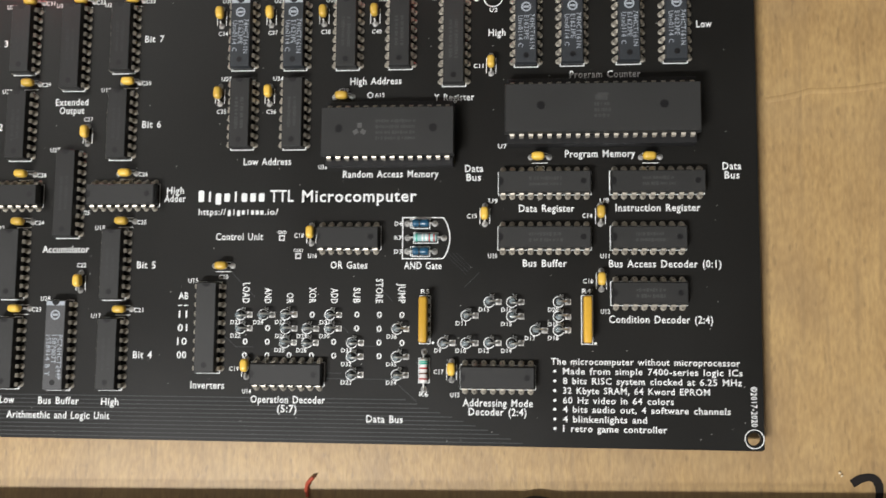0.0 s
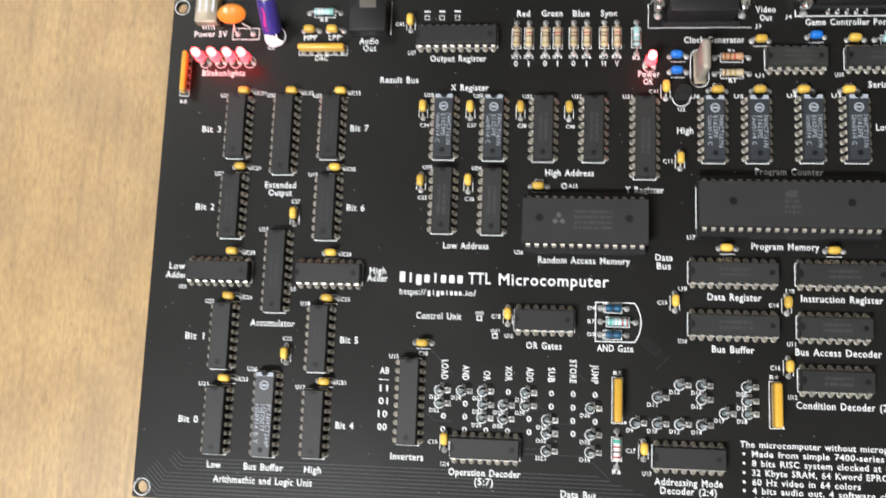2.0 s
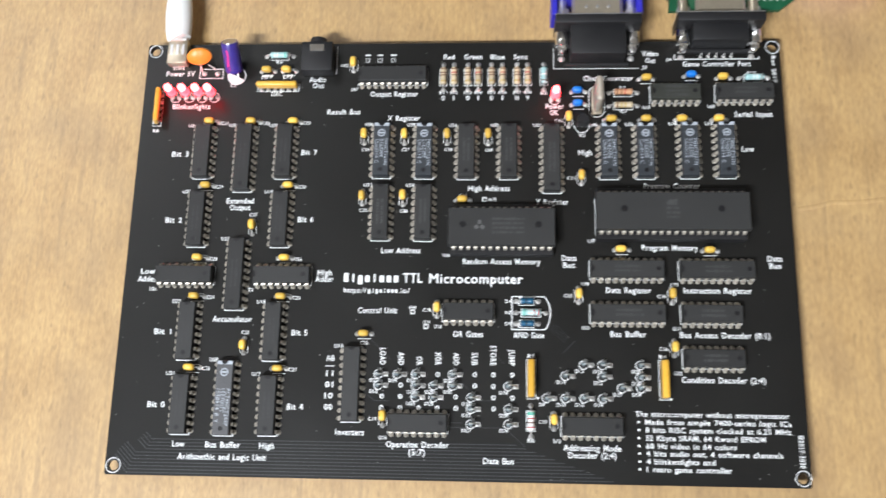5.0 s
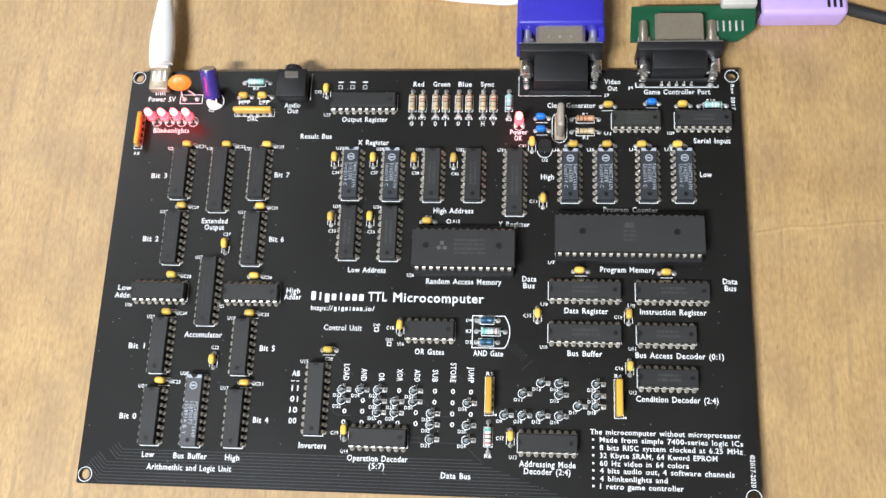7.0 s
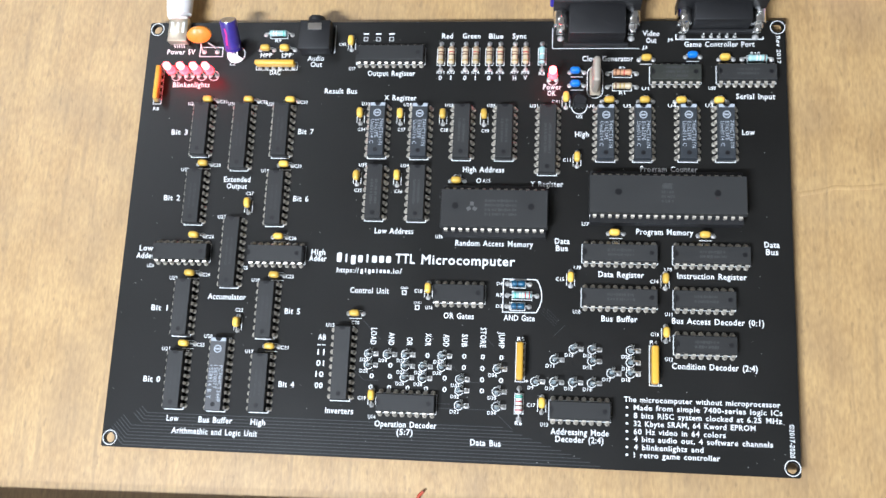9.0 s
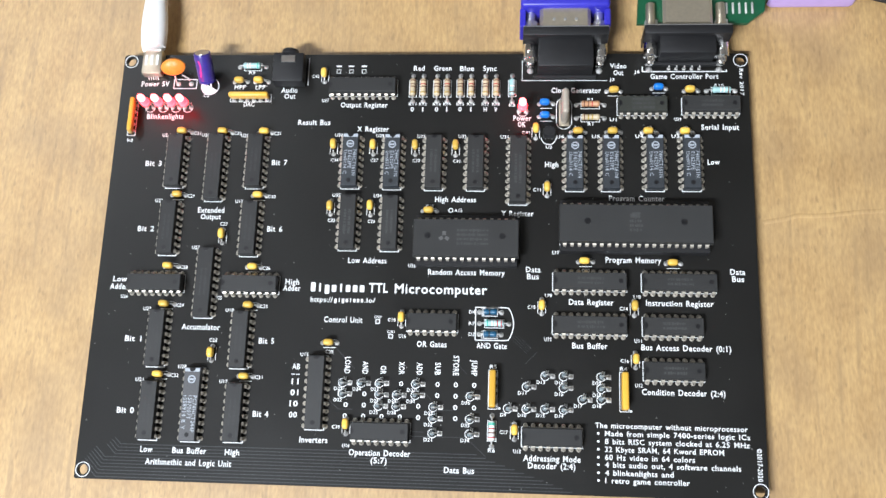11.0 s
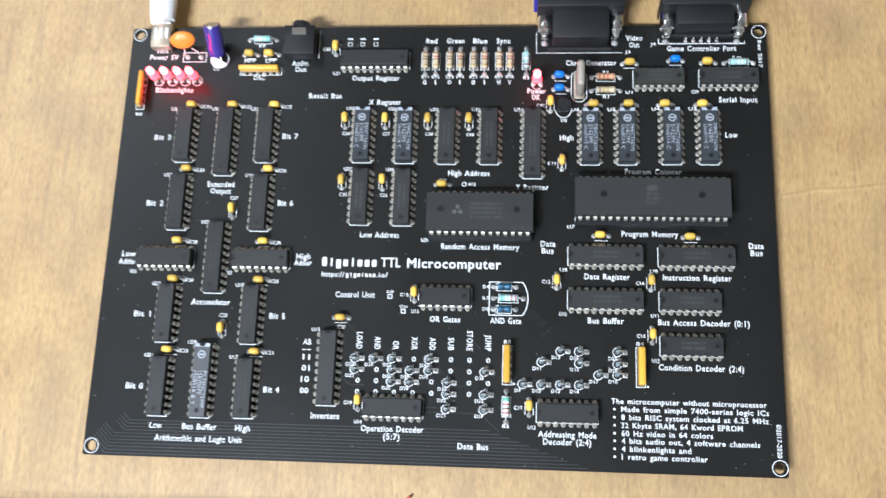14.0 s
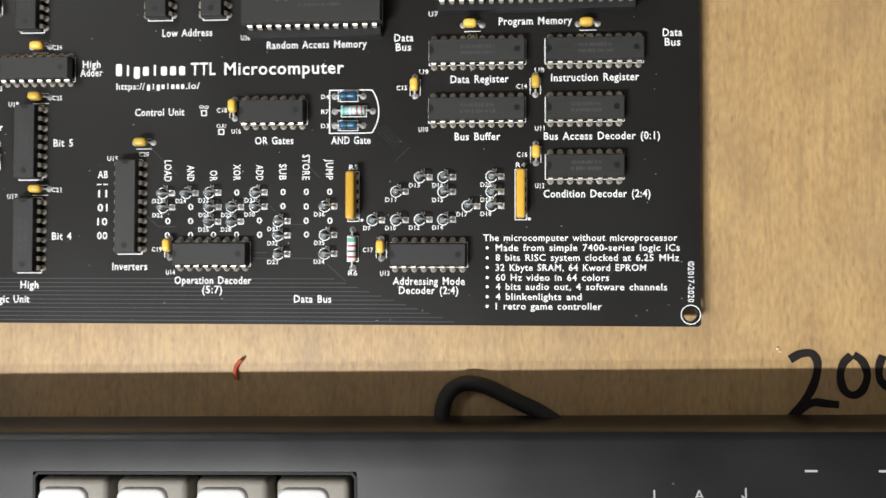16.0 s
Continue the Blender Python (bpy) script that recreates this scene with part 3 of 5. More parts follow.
        part("printed_emblem", box(nb(), -L + 3.9, -L + 4.5, -0.8, 0.8, z1 - 0.01, z1 + 0.016), MARK_PALE, b, "", None, False)
    for s, x0, x1, y, h in marks:
        if s == "|":
            part("faint_marking", box(nb(), x0, x1, y - h / 2, y + h / 2, z1 - 0.01, z1 + 0.012), mm, b, "", None, False)
        else:
            text(s, x0, x1, y, h, b, mm, "chip_marking", 0, z1 - 0.004, 0.0, 0.012)
    return t


def bars(n, rows=2, y0=0.0, seed=0):
    """Worn marking too faint to read: short bars."""
    rnd = random.Random(seed)
    out = []
    L = n // 2 * PITCH / 2
    for k in range(rows):
        x = -L * 0.42
        while x < L * 0.42:
            w = rnd.choice((0.3, 0.5, 0.62, 0.7))
            out.append(("|", x, x + w, y0 + 0.75 - k * 1.6, rnd.uniform(0.55, 1.1)))
            x += w + rnd.choice((0.12, 0.16, 0.2, 0.5))
    return out


def upright(xc, yb, n, label, ref="", **kw):
    """Chip standing upright on the board; yb is the lower bracket of its outline."""
    cy = yb + 1.33 + (n // 2 - 1) * PITCH / 2
    t = chip(xc, cy, n, -90, label, **kw)
    top = cy + (cy - yb)
    silk_line([(xc - 3.3, yb + 0.9), (xc - 3.3, yb), (xc + 3.3, yb), (xc + 3.3, yb + 0.9)], 0.28)
    silk_line([(xc - 3.3, top - 0.9), (xc - 3.3, top), (xc - 1, top)], 0.2)
    silk_line([(xc + 3.3, top - 0.9), (xc + 3.3, top), (xc + 1, top)], 0.2)
    if ref:
        text(ref, xc - 6.6, xc - 3.7, top + 0.4, 1.25, board, SILK, "reference_text")
    return t


def lying(cx, cy, n, label, ref="", **kw):
    t = chip(cx, cy, n, 0, label, **kw)
    hl, hw = (n // 2 - 1) * PITCH / 2 + 1.33, 3.3
    if kw.get("wide"):
        hw = 6.9
    silk_line([(cx - hl, cy - hw), (cx - hl, cy + hw)], 0.25)
    silk_line([(cx - hl, cy - hw), (cx + hl, cy - hw)], 0.2)
    silk_line([(cx - hl, cy + hw), (cx + hl, cy + hw)], 0.2)
    silk_line([(cx + hl, cy - hw), (cx + hl, cy + hw)], 0.2)
    silk_line([(cx - hl, cy - 1), (cx - hl + 0.9, cy - 1)], 0.2)
    silk_line([(cx - hl, cy + 1), (cx - hl + 0.9, cy + 1)], 0.2)
    if ref:
        text(ref, cx - hl - 2.7, cx - hl - 0.2, cy - hw - (1.6 if not kw.get("wide") else 1.8), 1.25, board, SILK, "reference_text")
    return t


BK = "black moulded chip soldered on the board"
for xc, refs in ((21.9, ("U21", "U22", "U23", "U24")), (52.1, ("U17", "U18", "U19", "U20"))):
    for yb, ref, n in zip((10.5, 35.8, 76.2, 101.8), refs, (16, 16, 16, 16)):
        upright(xc, yb, n, "black sixteen-pin logic chip soldered upright", ref, marks=bars(n, 2, 0, int(xc + yb)), mark_mat=MARK_WORN)
upright(37.2, 96.8, 20, "black twenty-pin logic chip soldered upright", "U30", marks=bars(18, 2, 0, 30), mark_mat=MARK_WORN)
upright(37.5, 53.5, 20, "black twenty-pin logic chip soldered upright", "U27", marks=bars(18, 2, 0, 27), mark_mat=MARK_WORN)
upright(36.9, 10.3, 20, "worn grey twenty-pin buffer chip with pale printing", "U28", mat=EPOXY_GREY, mark_mat=MARK_PALE, band=True,
        marks=[("PC74HCT244P", -2.8, 9.6, 1.75, 1.35), ("1587007T", -2.8, 5.2, 0.05, 1.35), ("rSS8914 B Y", -2.8, 8.6, -1.6, 1.35)])
PALE = [("74HCT161N", -3.8, 6.2, 1.7, 1.3), ("E1623PE", -3.4, 3.4, 0.1, 1.3), ("Unn0114 C", -3.4, 5.6, -1.55, 1.3)]
for xc, yb, ref in ((87.6, 102.1, "U30"), (103.0, 101.9, "U29"), (168.9, 101.8, "U6"), (181.7, 101.9, "U5"), (197.2, 102.1, "U4"), (210.0, 102.2, "U3")):
    upright(xc, yb, 16, "dark blue-grey counter chip with pale printed lettering", ref, mat=EPOXY_BLUE, mark_mat=MARK_PALE, band=True, marks=PALE)
for k, (xc, yb, n, ref) in enumerate(((118.2, 101.7, 16, "U33"), (133.4, 101.7, 16, "U32"), (148.7, 96.6, 20, "U31"), (88.0, 78.9, 16, "U35"), (103.2, 78.8, 16, "U34"))):
    upright(xc, yb, n, "black logic chip with faint worn marking", ref, marks=bars(n, 2, 0, k))
upright(80.2, 15.6, 20, "black twenty-pin inverter chip soldered upright", "U15")
lying(19.4, 65.9, 16, "black adder chip lying across the board", "U26")
lying(54.1, 65.9, 16, "black adder chip lying across the board", "U25")
lying(130.85, 82.5, 28, "wide black memory chip in a socket", "U36", wide=True, socket=3.4, marks=[(k, x0 + 2.2, x1 + 2.2, y, h) for k, x0, x1, y, h in bars(20, 4, 1.8, 9)])
lying(189.2, 88.0, 40, "wide black forty-pin memory chip in a socket", "U7", wide=True, socket=4.6, marks=bars(8, 3, 0, 3))
lying(119.6, 53.5, 14, "black fourteen-pin gate chip soldered on the board", "U16")
lying(174.0, 68.8, 20, "black twenty-pin register chip with faint marking", "U9", marks=bars(16, 2, 0, 11))
lying(204.5, 68.8, 20, "black twenty-pin register chip with faint marking", "U8", marks=bars(16, 2, 0, 12))
lying(173.9, 53.5, 20, "black twenty-pin buffer chip with faint marking", "U10", marks=bars(16, 2, 0, 13))
lying(202.0, 53.5, 16, "black decoder chip with faint marking", "U11", marks=bars(14, 2, 0, 14))
lying(202.0, 38.4, 16, "black decoder chip with faint marking", "U12", marks=bars(14, 2, 0, 15))
lying(161.2, 15.4, 16, "black decoder chip soldered on the board", "U13")
lying(103.1, 15.6, 16, "black decoder chip soldered on the board", "U14")
lying(90.7, 141.6, 20, "black output register chip soldered on the board", "U37")
lying(193.2, 134.2, 14, "worn grey-green fourteen-pin chip with faint marking", "U1", mat=EPOXY_WORN, marks=bars(14, 3, 0.8, 41))
lying(217.6, 134.4, 16, "black sixteen-pin chip with faint marking", "U39", marks=bars(14, 2, 0, 42))

# ---------------------------------------------------------------- small capacitors


def ceramic(x, y, rz, ref="", where="right", mat=None, label="small yellow ceramic capacitor with tinned leads"):
    """Dipped multilayer capacitor standing on two bent leads 5 mm apart."""
    t = thing("ceramic_capacitor", label, "capacitor", "ceramic capacitors", x, y + 0.3, 0, rz)
    mat = mat or YELLOW
    if ("cap", mat.name) not in CACHE:
        bm = nb()
        bmesh.ops.create_uvsphere(bm, u_segments=20, v_segments=12, radius=1)
        for v in bm.verts:
            c = v.co
            s = lambda a, p: math.copysign(abs(a) ** p, a)
            v.co = Vector((s(c.x, 0.7) * 1.85, s(c.y, 0.7) * 1.15, s(c.z, 0.7) * 1.45 + 2.2))
        CACHE["cap", mat.name] = finish("body", bm, mat)
        for s in (-1, 1):
            bm = nb()
            tube(bm, [(s * 1.4, 0, 1.6), (s * 2.0, 0, 1.1), (s * 2.5, 0, 0.7), (s * 2.54, 0, -0.5)], 0.27, 6)
            cyl(bm, 0.85, 0.3, 0.6, Matrix.Translation((s * 2.54, 0, 0)), 10, 0, False)
            CACHE["caplead", s] = finish("lead", bm, SOLDER)
    j = random.Random(int(x * 31 + y * 7)).uniform(-1, 1)
    part("body", CACHE["cap", mat.name], mat, t, "", mpose(0.3 * j + (0.55 if rz else -0.4), 0.15 * j, 0, 4 * j, 3 * j, 2 * j))
    for s in (-1, 1):
        part("lead", CACHE["caplead", s], SOLDER, t)
    a = radians(rz)
    c, d = math.cos(a), math.sin(a)
    for s in (-1, 1):
        silk_line([(x + u * c - s * 1.35 * d, y + u * d + s * 1.35 * c) for u in (-2.2, 2.2)], 0.2)
    if ref:
        w = 0.92 * len(ref)
        ox, oy = {"right": (3.2, 0.1), "left": (-2.2 - w, 0.0), "below": (-w / 2 + 0.5, -4.5), "below_h": (-w / 2, -2.8), "above": (-w / 2, 5.0), "above_h": (-w / 2, 2.2)}[where]
        text(ref, x + ox, x + ox + w, y + oy, 1.2, board, SILK, "reference_text")
    return t


for x, y, ref in ((24.1, 98.8, "C29"), (54.4, 98.8, "C30"), (24.6, 33.0, "C23"), (54.8, 33.0, "C21"), (24.1, 123.4, "C31"), (39.6, 123.4, "C32"), (54.7, 123.4, "C33"),
                  (24.1, 71.9, "C28"), (54.5, 72.0, "C26"), (24.1, 58.0, "C24"), (54.7, 58.1, "C25")):
    ceramic(x, y, 0, ref, "right")
for x, y, ref, w in ((80.9, 117.7, "C34", "below"), (95.6, 117.7, "C37", "below"), (111.1, 117.7, "C38", "below"), (125.9, 117.5, "C40", "below"),
                     (81.1, 94.7, "C35", "below"), (95.7, 94.5, "C36", "below"), (159.1, 102.4, "C11", "left"), (108.8, 54.3, "C18", "left"),
                     (157.5, 59.7, "C15", "left"), (189.2, 59.7, "C14", "left"), (189.3, 41.7, "C16", "left"), (42.0, 40.8, "C22", "above"),
                     (91.2, 16.9, "C19", "left"), (148.6, 16.7, "C17", "left"), (42.0, 83.4, "C27", "above"), (75.8, 146.4, "C42", "left"), (154.9, 124.2, "C41", "left")):
    ceramic(x, y, 90, ref, w)
for x, y, ref, w in ((117.2, 93.7, "C39", "above_h"), (172.7, 75.8, "C12", "below_h"), (202.9, 75.6, "C13", "below_h"), (83.8, 45.4, "C20", "below_h"),
                     (170.2, 124.0, "C10", "above_h"), (182.9, 124.0, "C9", "above_h"), (195.6, 124.0, "C8", "above_h"), (208.5, 124.0, "C7", "above_h"),
                     (183.1, 139.9, "", "above_h"), (210.9, 140.1, "", "above_h")):
    ceramic(x, y, 0, ref, w)
for x, y in ((158.6, 135.0), (158.6, 130.0), (199.4, 141.0)):
    ceramic(x, y, 0, "", "right", BLUE_CAP, "small blue ceramic capacitor with tinned leads")
for x in (43.7, 51.7):
    ceramic(x, 143.8, 0, "", "right", None, "small yellow film capacitor with tinned leads")


# ---------------------------------------------------------------- resistors and diodes


def axial(name, x, y, rz, span, blen, r, mat, bands, label, cat, group):
    """Axial part lying on the board: dog-bone body, colour bands, bent leads into solder."""
    t = thing(name, label, cat, group, x, y, 0, rz)
    key = ("ax", blen, r, mat.name)
    if key not in CACHE:
        prof = [(0.25, -blen / 2 - 0.15), (r * 0.8, -blen / 2), (r, -blen / 2 + 0.4), (r, -blen / 2 + 1.1), (r * 0.9, -blen / 2 + 1.5), (r * 0.9, blen / 2 - 1.5), (r, blen / 2 - 1.1), (r, blen / 2 - 0.4), (r * 0.8, blen / 2), (0.25, blen / 2 + 0.15)]
        CACHE[key] = finish("body", lathe(nb(), prof, 16, Matrix.Translation((0, 0, r + 0.25)) @ Matrix.Rotation(radians(90), 4, "Y")), mat)
    b = part("body", CACHE[key], mat, t)
    for bx, bmat in bands:
        rr = r * (1.02 if abs(bx) > blen / 2 - 1.3 else 0.93)
        part("band", cyl(nb(), rr, rr, 0.42, Matrix.Translation((bx - 0.21, 0, r + 0.25)) @ Matrix.Rotation(radians(90), 4, "Y"), 16), bmat, b)
    for s in (-1, 1):
        bm = nb()
        e = s * span / 2
        tube(bm, [(s * blen / 2, 0, r + 0.25), (e - s * 0.5, 0, r + 0.2), (e - s * 0.1, 0, r * 0.7), (e, 0, -0.5)], 0.28, 6)
        cyl(bm, 0.9, 0.3, 0.65, Matrix.Translation((e, 0, 0)), 10, 0, False)
        part("lead", bm, SOLDER, t)
    a = radians(rz)
    c, d = math.cos(a), math.sin(a)
    q = [(-blen / 2 - 0.2, -r - 0.25), (blen / 2 + 0.2, -r - 0.25), (blen / 2 + 0.2, r + 0.25), (-blen / 2 - 0.2, r + 0.25)]
    silk_line([(x + u * c - w * d, y + u * d + w * c) for u, w in q], 0.22, True)
    return t


RG = "resistors"
for i, x in enumerate((109.3, 113.2, 118.3, 122.1, 127.0, 131.0, 136.3, 140.2)):
    axial("resistor", x, 141.4, 90, 10.16, 6.3, 1.15, BEIGE, ((2.4, BAND_BROWN), (1.0, BAND_RED if i % 2 else BAND_BROWN), (0.0, BAND_BROWN), (-2.3, BAND_GOLD)), "beige axial resistor with colour bands", "resistor", RG)
    text("R%d" % (11 + i), x - 1.4, x + 1.4, 135.3, 1.1, board, SILK, "reference_text")
    text("01010" [i % 2] if i < 6 else "HV"[i - 6], x - 0.6, x + 0.6, 133.2, 1.7, board, SILK)
B4 = ((2.3, BAND_RED), (1.0, BAND_RED), (-0.2, BAND_RED), (-1.4, BAND_BROWN))
axial("resistor", 146.1, 141.4, 90, 10.16, 6.0, 1.15, PALE_BLUE, ((-2.2, BAND_BROWN), (0.2, WHITE_PL)), "pale blue axial resistor with bands", "resistor", RG)
axial("resistor", 174.6, 134.9, 0, 10.16, 6.3, 1.15, TAN, ((-2.3, BAND_BROWN), (-0.8, BAND_BROWN), (0.6, BAND_RED)), "tan axial resistor with brown bands", "resistor", RG)
axial("resistor", 174.6, 129.8, 0, 10.16, 6.3, 1.15, BEIGE, ((-2.3, BAND_BROWN), (-0.8, BAND_GOLD), (0.6, BAND_GOLD)), "beige axial resistor with gold bands", "resistor", RG)
axial("resistor", 221.5, 140.4, 0, 10.16, 6.3, 1.2, PALE_BLUE, ((-0.4, WHITE_PL), (0.8, WHITE_PL), (2.3, BAND_BROWN)), "pale blue axial resistor with white bands", "resistor", RG)
axial("resistor", 47.8, 150.2, 0, 10.16, 6.3, 1.2, PALE_BLUE, ((-0.6, WHITE_PL), (-1.6, WHITE_PL), (2.3, BAND_GREEN)), "pale blue axial resistor with white bands", "resistor", RG)
axial("resistor", 141.0, 17.0, 90, 10.16, 6.3, 1.2, WHITE_PL, ((2.5, BAND_GREEN), (2.0, BAND_GREEN), (0.7, BAND_RED), (-0.7, BAND_BROWN), (-2.2, BAND_RED)), "pale axial resistor with green and red bands", "resistor", RG)
axial("resistor", 141.1, 53.6, 0, 10.16, 6.3, 1.2, PALE_BLUE, ((-2.3, BAND_GREEN), (-0.7, WHITE_PL), (0.3, WHITE_PL), (1.2, BAND_RED), (2.5, BAND_RED)), "pale green axial resistor with red bands", "resistor", RG)
for y in (57.6, 49.8):
    axial("diode", 139.8, y, 0, 7.62, 4.4, 1.1, DIODE_BLUE, ((-0.3, BLACK_PL),), "small blue glass diode lying on the board", "diode", "lying diodes")
    silk_line([(136.9, y - 1.4), (136.9, y + 1.4)], 0.25)


def standing_diode(x, y, ref):
    """Glass diode on end in its ring, the upper lead bent over to the pad beside it."""
    t = thing("diode", "small glass signal diode standing on end with bent lead", "diode", "standing diodes", x, y, 0)
    if "dglass" not in CACHE:
        CACHE["dglass"] = finish("glass_body", lathe(nb(), [(0.4, 0.3), (0.85, 0.5), (0.9, 0.9), (0.9, 2.2), (0.8, 2.7), (0.35, 2.9)], 12), GLASS)
        CACHE["dcath"] = finish("cathode_band", cyl(nb(), 0.93, 0.93, 0.5, Matrix.Translation((0, 0, 1.9)), 12), BLACK_PL)
        bm = nb()
        tube(bm, smooth_path([(0, 0, 2.8), (0.2, 0, 3.3), (1.0, 0, 3.5), (1.9, 0, 2.7), (2.45, 0, 1.3), (2.54, 0, -0.4)], 4), 0.26, 6)
        CACHE["dlead"] = finish("bent_lead", bm, TIN)
        bm = nb()
        box(bm, 1.75, 3.35, -0.8, 0.8, 0.01, 0.06)
        cyl(bm, 0.75, 0.3, 0.7, Matrix.Translation((2.54, 0, 0.05)), 10, 0, False)
        CACHE["dpad"] = finish("solder_pad", bm, SOLDER)
    j = random.Random(int(x * 17 + y * 5))
    for nm, key, mt in (("glass_body", "dglass", GLASS), ("cathode_band", "dcath", BLACK_PL), ("bent_lead", "dlead", TIN), ("solder_pad", "dpad", SOLDER)):
        tilt = mpose(0, 0, 0, j.uniform(-6, 6), j.uniform(-5, 5), 0) if nm != "solder_pad" else None
        part(nm, CACHE[key], mt, t, "", tilt)
    silk_ring(x, y, 1.45, 0.24, 24, 25, 335)
    text("N", x + 0.3, x + 1.3, y + 1.7, 0.8, board, SILK, "reference_text")
    w = 0.95 * len(ref)
    text(ref, x - 1.6 - w * 0.45, x - 1.6 + w * 0.55, y - 2.1, 1.15, board, SILK, "reference_text")
    return t


for x, y, ref in ((89.1, 32.0, "D23"), (95.6, 32.0, "D24"), (101.9, 32.1, "D27"), (114.5, 32.1, "D31"), (89.2, 28.2, "D22"), (102.0, 28.2, "D26"), (108.1, 28.2, "D29"), (114.5, 28.3, "D30"),
                  (133.4, 28.3, "D36"), (101.9, 24.3, "D25"), (108.1, 24.3, "D28"), (120.8, 24.4, "D33"), (120.8, 20.6, "D32"), (133.4, 20.7, "D35"), (120.8, 15.6, "D21"), (133.4, 15.7, "D34"),
                  (158.8, 35.9, "D13"), (165.0, 35.9, "D16"), (177.7, 36.0, "D20"), (152.5, 32.1, "D11"), (165.0, 32.0, "D15"), (177.7, 32.0, "D19"), (171.4, 28.2, "D17"), (177.7, 28.3, "D18"),
                  (146.2, 24.6, "D9"), (152.5, 24.6, "D10"), (158.8, 24.7, "D12"), (165.0, 24.7, "D14")):
    standing_diode(x, y, ref)
for x, y in ((109.5, 32.1), (122.1, 32.2), (128.4, 32.2), (134.7, 32.2), (96.9, 28.3), (122.1, 28.4), (128.4, 28.3), (90.6, 24.5), (96.9, 24.5), (115.7, 24.6), (128.4, 24.5), (134.8, 24.5),
             (90.5, 20.7), (96.9, 20.7), (103.2, 20.8), (109.5, 20.8), (115.8, 20.8), (128.5, 20.8)):
    text("0", x - 0.8, x + 0.8, y, 1.6, board, SILK)


def sip(x, y, rz, length, mat, label, pins, lean=0, thick=1.15, tall=5.6):
    """Resistor network: a flat lacquered slab standing on a row of leads."""
    t = thing("resistor_network", label, "resistor", "resistor networks", x, y, 0, rz, "", lean)
    part("body", box(nb(), -length / 2, length / 2, -thick, thick, 0.7, tall, 0.65, 3), mat, t)
    for i in range(pins):
        px = (i - (pins - 1) / 2) * PITCH
        bm = tube(nb(), [(px, -0.9, 1.4), (px, -0.9, -0.4)], 0.28, 6)
        cyl(bm, 0.8, 0.3, 0.6, Matrix.Translation((px, -0.9, 0)), 9, 0, False)
        part("lead", bm, SOLDER, t)
    a = radians(rz)
    c, d = math.cos(a), math.sin(a)
    silk_line([(x + u * c - w * d, y + u * d + w * c) for u, w in ((-length / 2 - 0.3, -1.6), (length / 2 + 0.3, -1.6), (length / 2 + 0.3, 1.4), (-length / 2 - 0.3, 1.4))], 0.22, True)
    return t


sip(141.0, 30.9, 90, 12.6, AMBER, "amber lacquered resistor network standing on the board", 5)
sip(185.3, 31.2, 90, 12.6, AMBER, "amber lacquered resistor network standing on the board", 5)
sip(3.0, 129.4, 90, 13.2, AMBER, "orange lacquered resistor network leaning on the board edge", 5, 14, 0.9)
sip(47.9, 137.7, 0, 15.0, AMBER, "amber lacquered resistor network standing on the board", 6, 0, 0.95, 4.4)
text("R5", 139.9, 142.3, 38.7, 1.25, board, SILK, "reference_text")
text("R4", 184.1, 186.5, 39.0, 1.25, board, SILK, "reference_text")
text("R6", 139.8, 142.2, 10.6, 1.25, board, SILK, "reference_text")
for x, y in ((143.4, 24.6), (187.6, 24.8)):
    part("silkscreen_dot", cyl(nb(), 0.4, 0.4, 0.03, Matrix.Translation((x, y, 0.02)), 12), SILK, board)
for r, y in (("D4", 57.6), ("R7", 53.6), ("D3", 49.8)):
    text(r, 132.3, 134.4, y, 1.15, board, SILK, "reference_text")
arc = [(134.6, 47.8), (144.6, 47.8)] + [(137.9 + 9.9 * math.cos(radians(a)), 53.55 + 9.9 * math.sin(radians(a))) for a in range(-35, 36, 7)] + [(144.6, 59.3), (134.6, 59.3)]
silk_line(arc, 0.32, True)

# ---------------------------------------------------------------- lamps, crystal, large parts


def led(x, y, label):
    t = thing("led", label, "led", "indicator lights", x, y, 0)
    part("lens", lathe(nb(), [(1.35, 5.6), (1.35, 8.2), (1.3, 8.3)], 18), LED_BASE, t, "glowing red lens")
    part("lens_tip", lathe(nb(), [(1.3, 8.3), (1.35, 8.35), (1.35, 9.4), (1.25, 10.1), (0.95, 10.7), (0.45, 11.0), (0.1, 11.05)], 18), LED_ON, t, "glaring, almost white tip")
    part("collar", lathe(nb(), [(1.4, 4.5), (1.7, 4.55), (1.7, 5.55), (1.4, 5.59)], 18), LED_BASE, t)
    for s in (-1.27, 1.27):
        bm = tube(nb(), [(s * 0.6, 0, 5.2), (s, 0, 3.4), (s, 0, -0.4)], 0.28, 6)
        cyl(bm, 0.85, 0.3, 0.6, Matrix.Translation((s, 0, 0)), 9, 0, False)
        part("lead", bm, SOLDER, t)
    silk_ring(x, y, 1.9, 0.22, 24)
    return t


for x in (9.4, 14.5, 19.4, 24.0):
    led(x, 133.8, "brightly lit red indicator light on tall leads")
led(150.0, 132.4, "lit red power indicator light on tall leads")

t = thing("crystal", "tall nickel quartz crystal can standing on the board", "crystal", "", 165.1, 131.6, 0)
part("can", box(nb(), -1.3, 1.3, -4.7, 4.7, 0.8, 13.0, 1.2, 4), CRYSTAL, t)
part("base_flange", box(nb(), -1.9, 1.9, -5.2, 5.2, 0.3, 1.0, 0.3, 2), CAN, t)
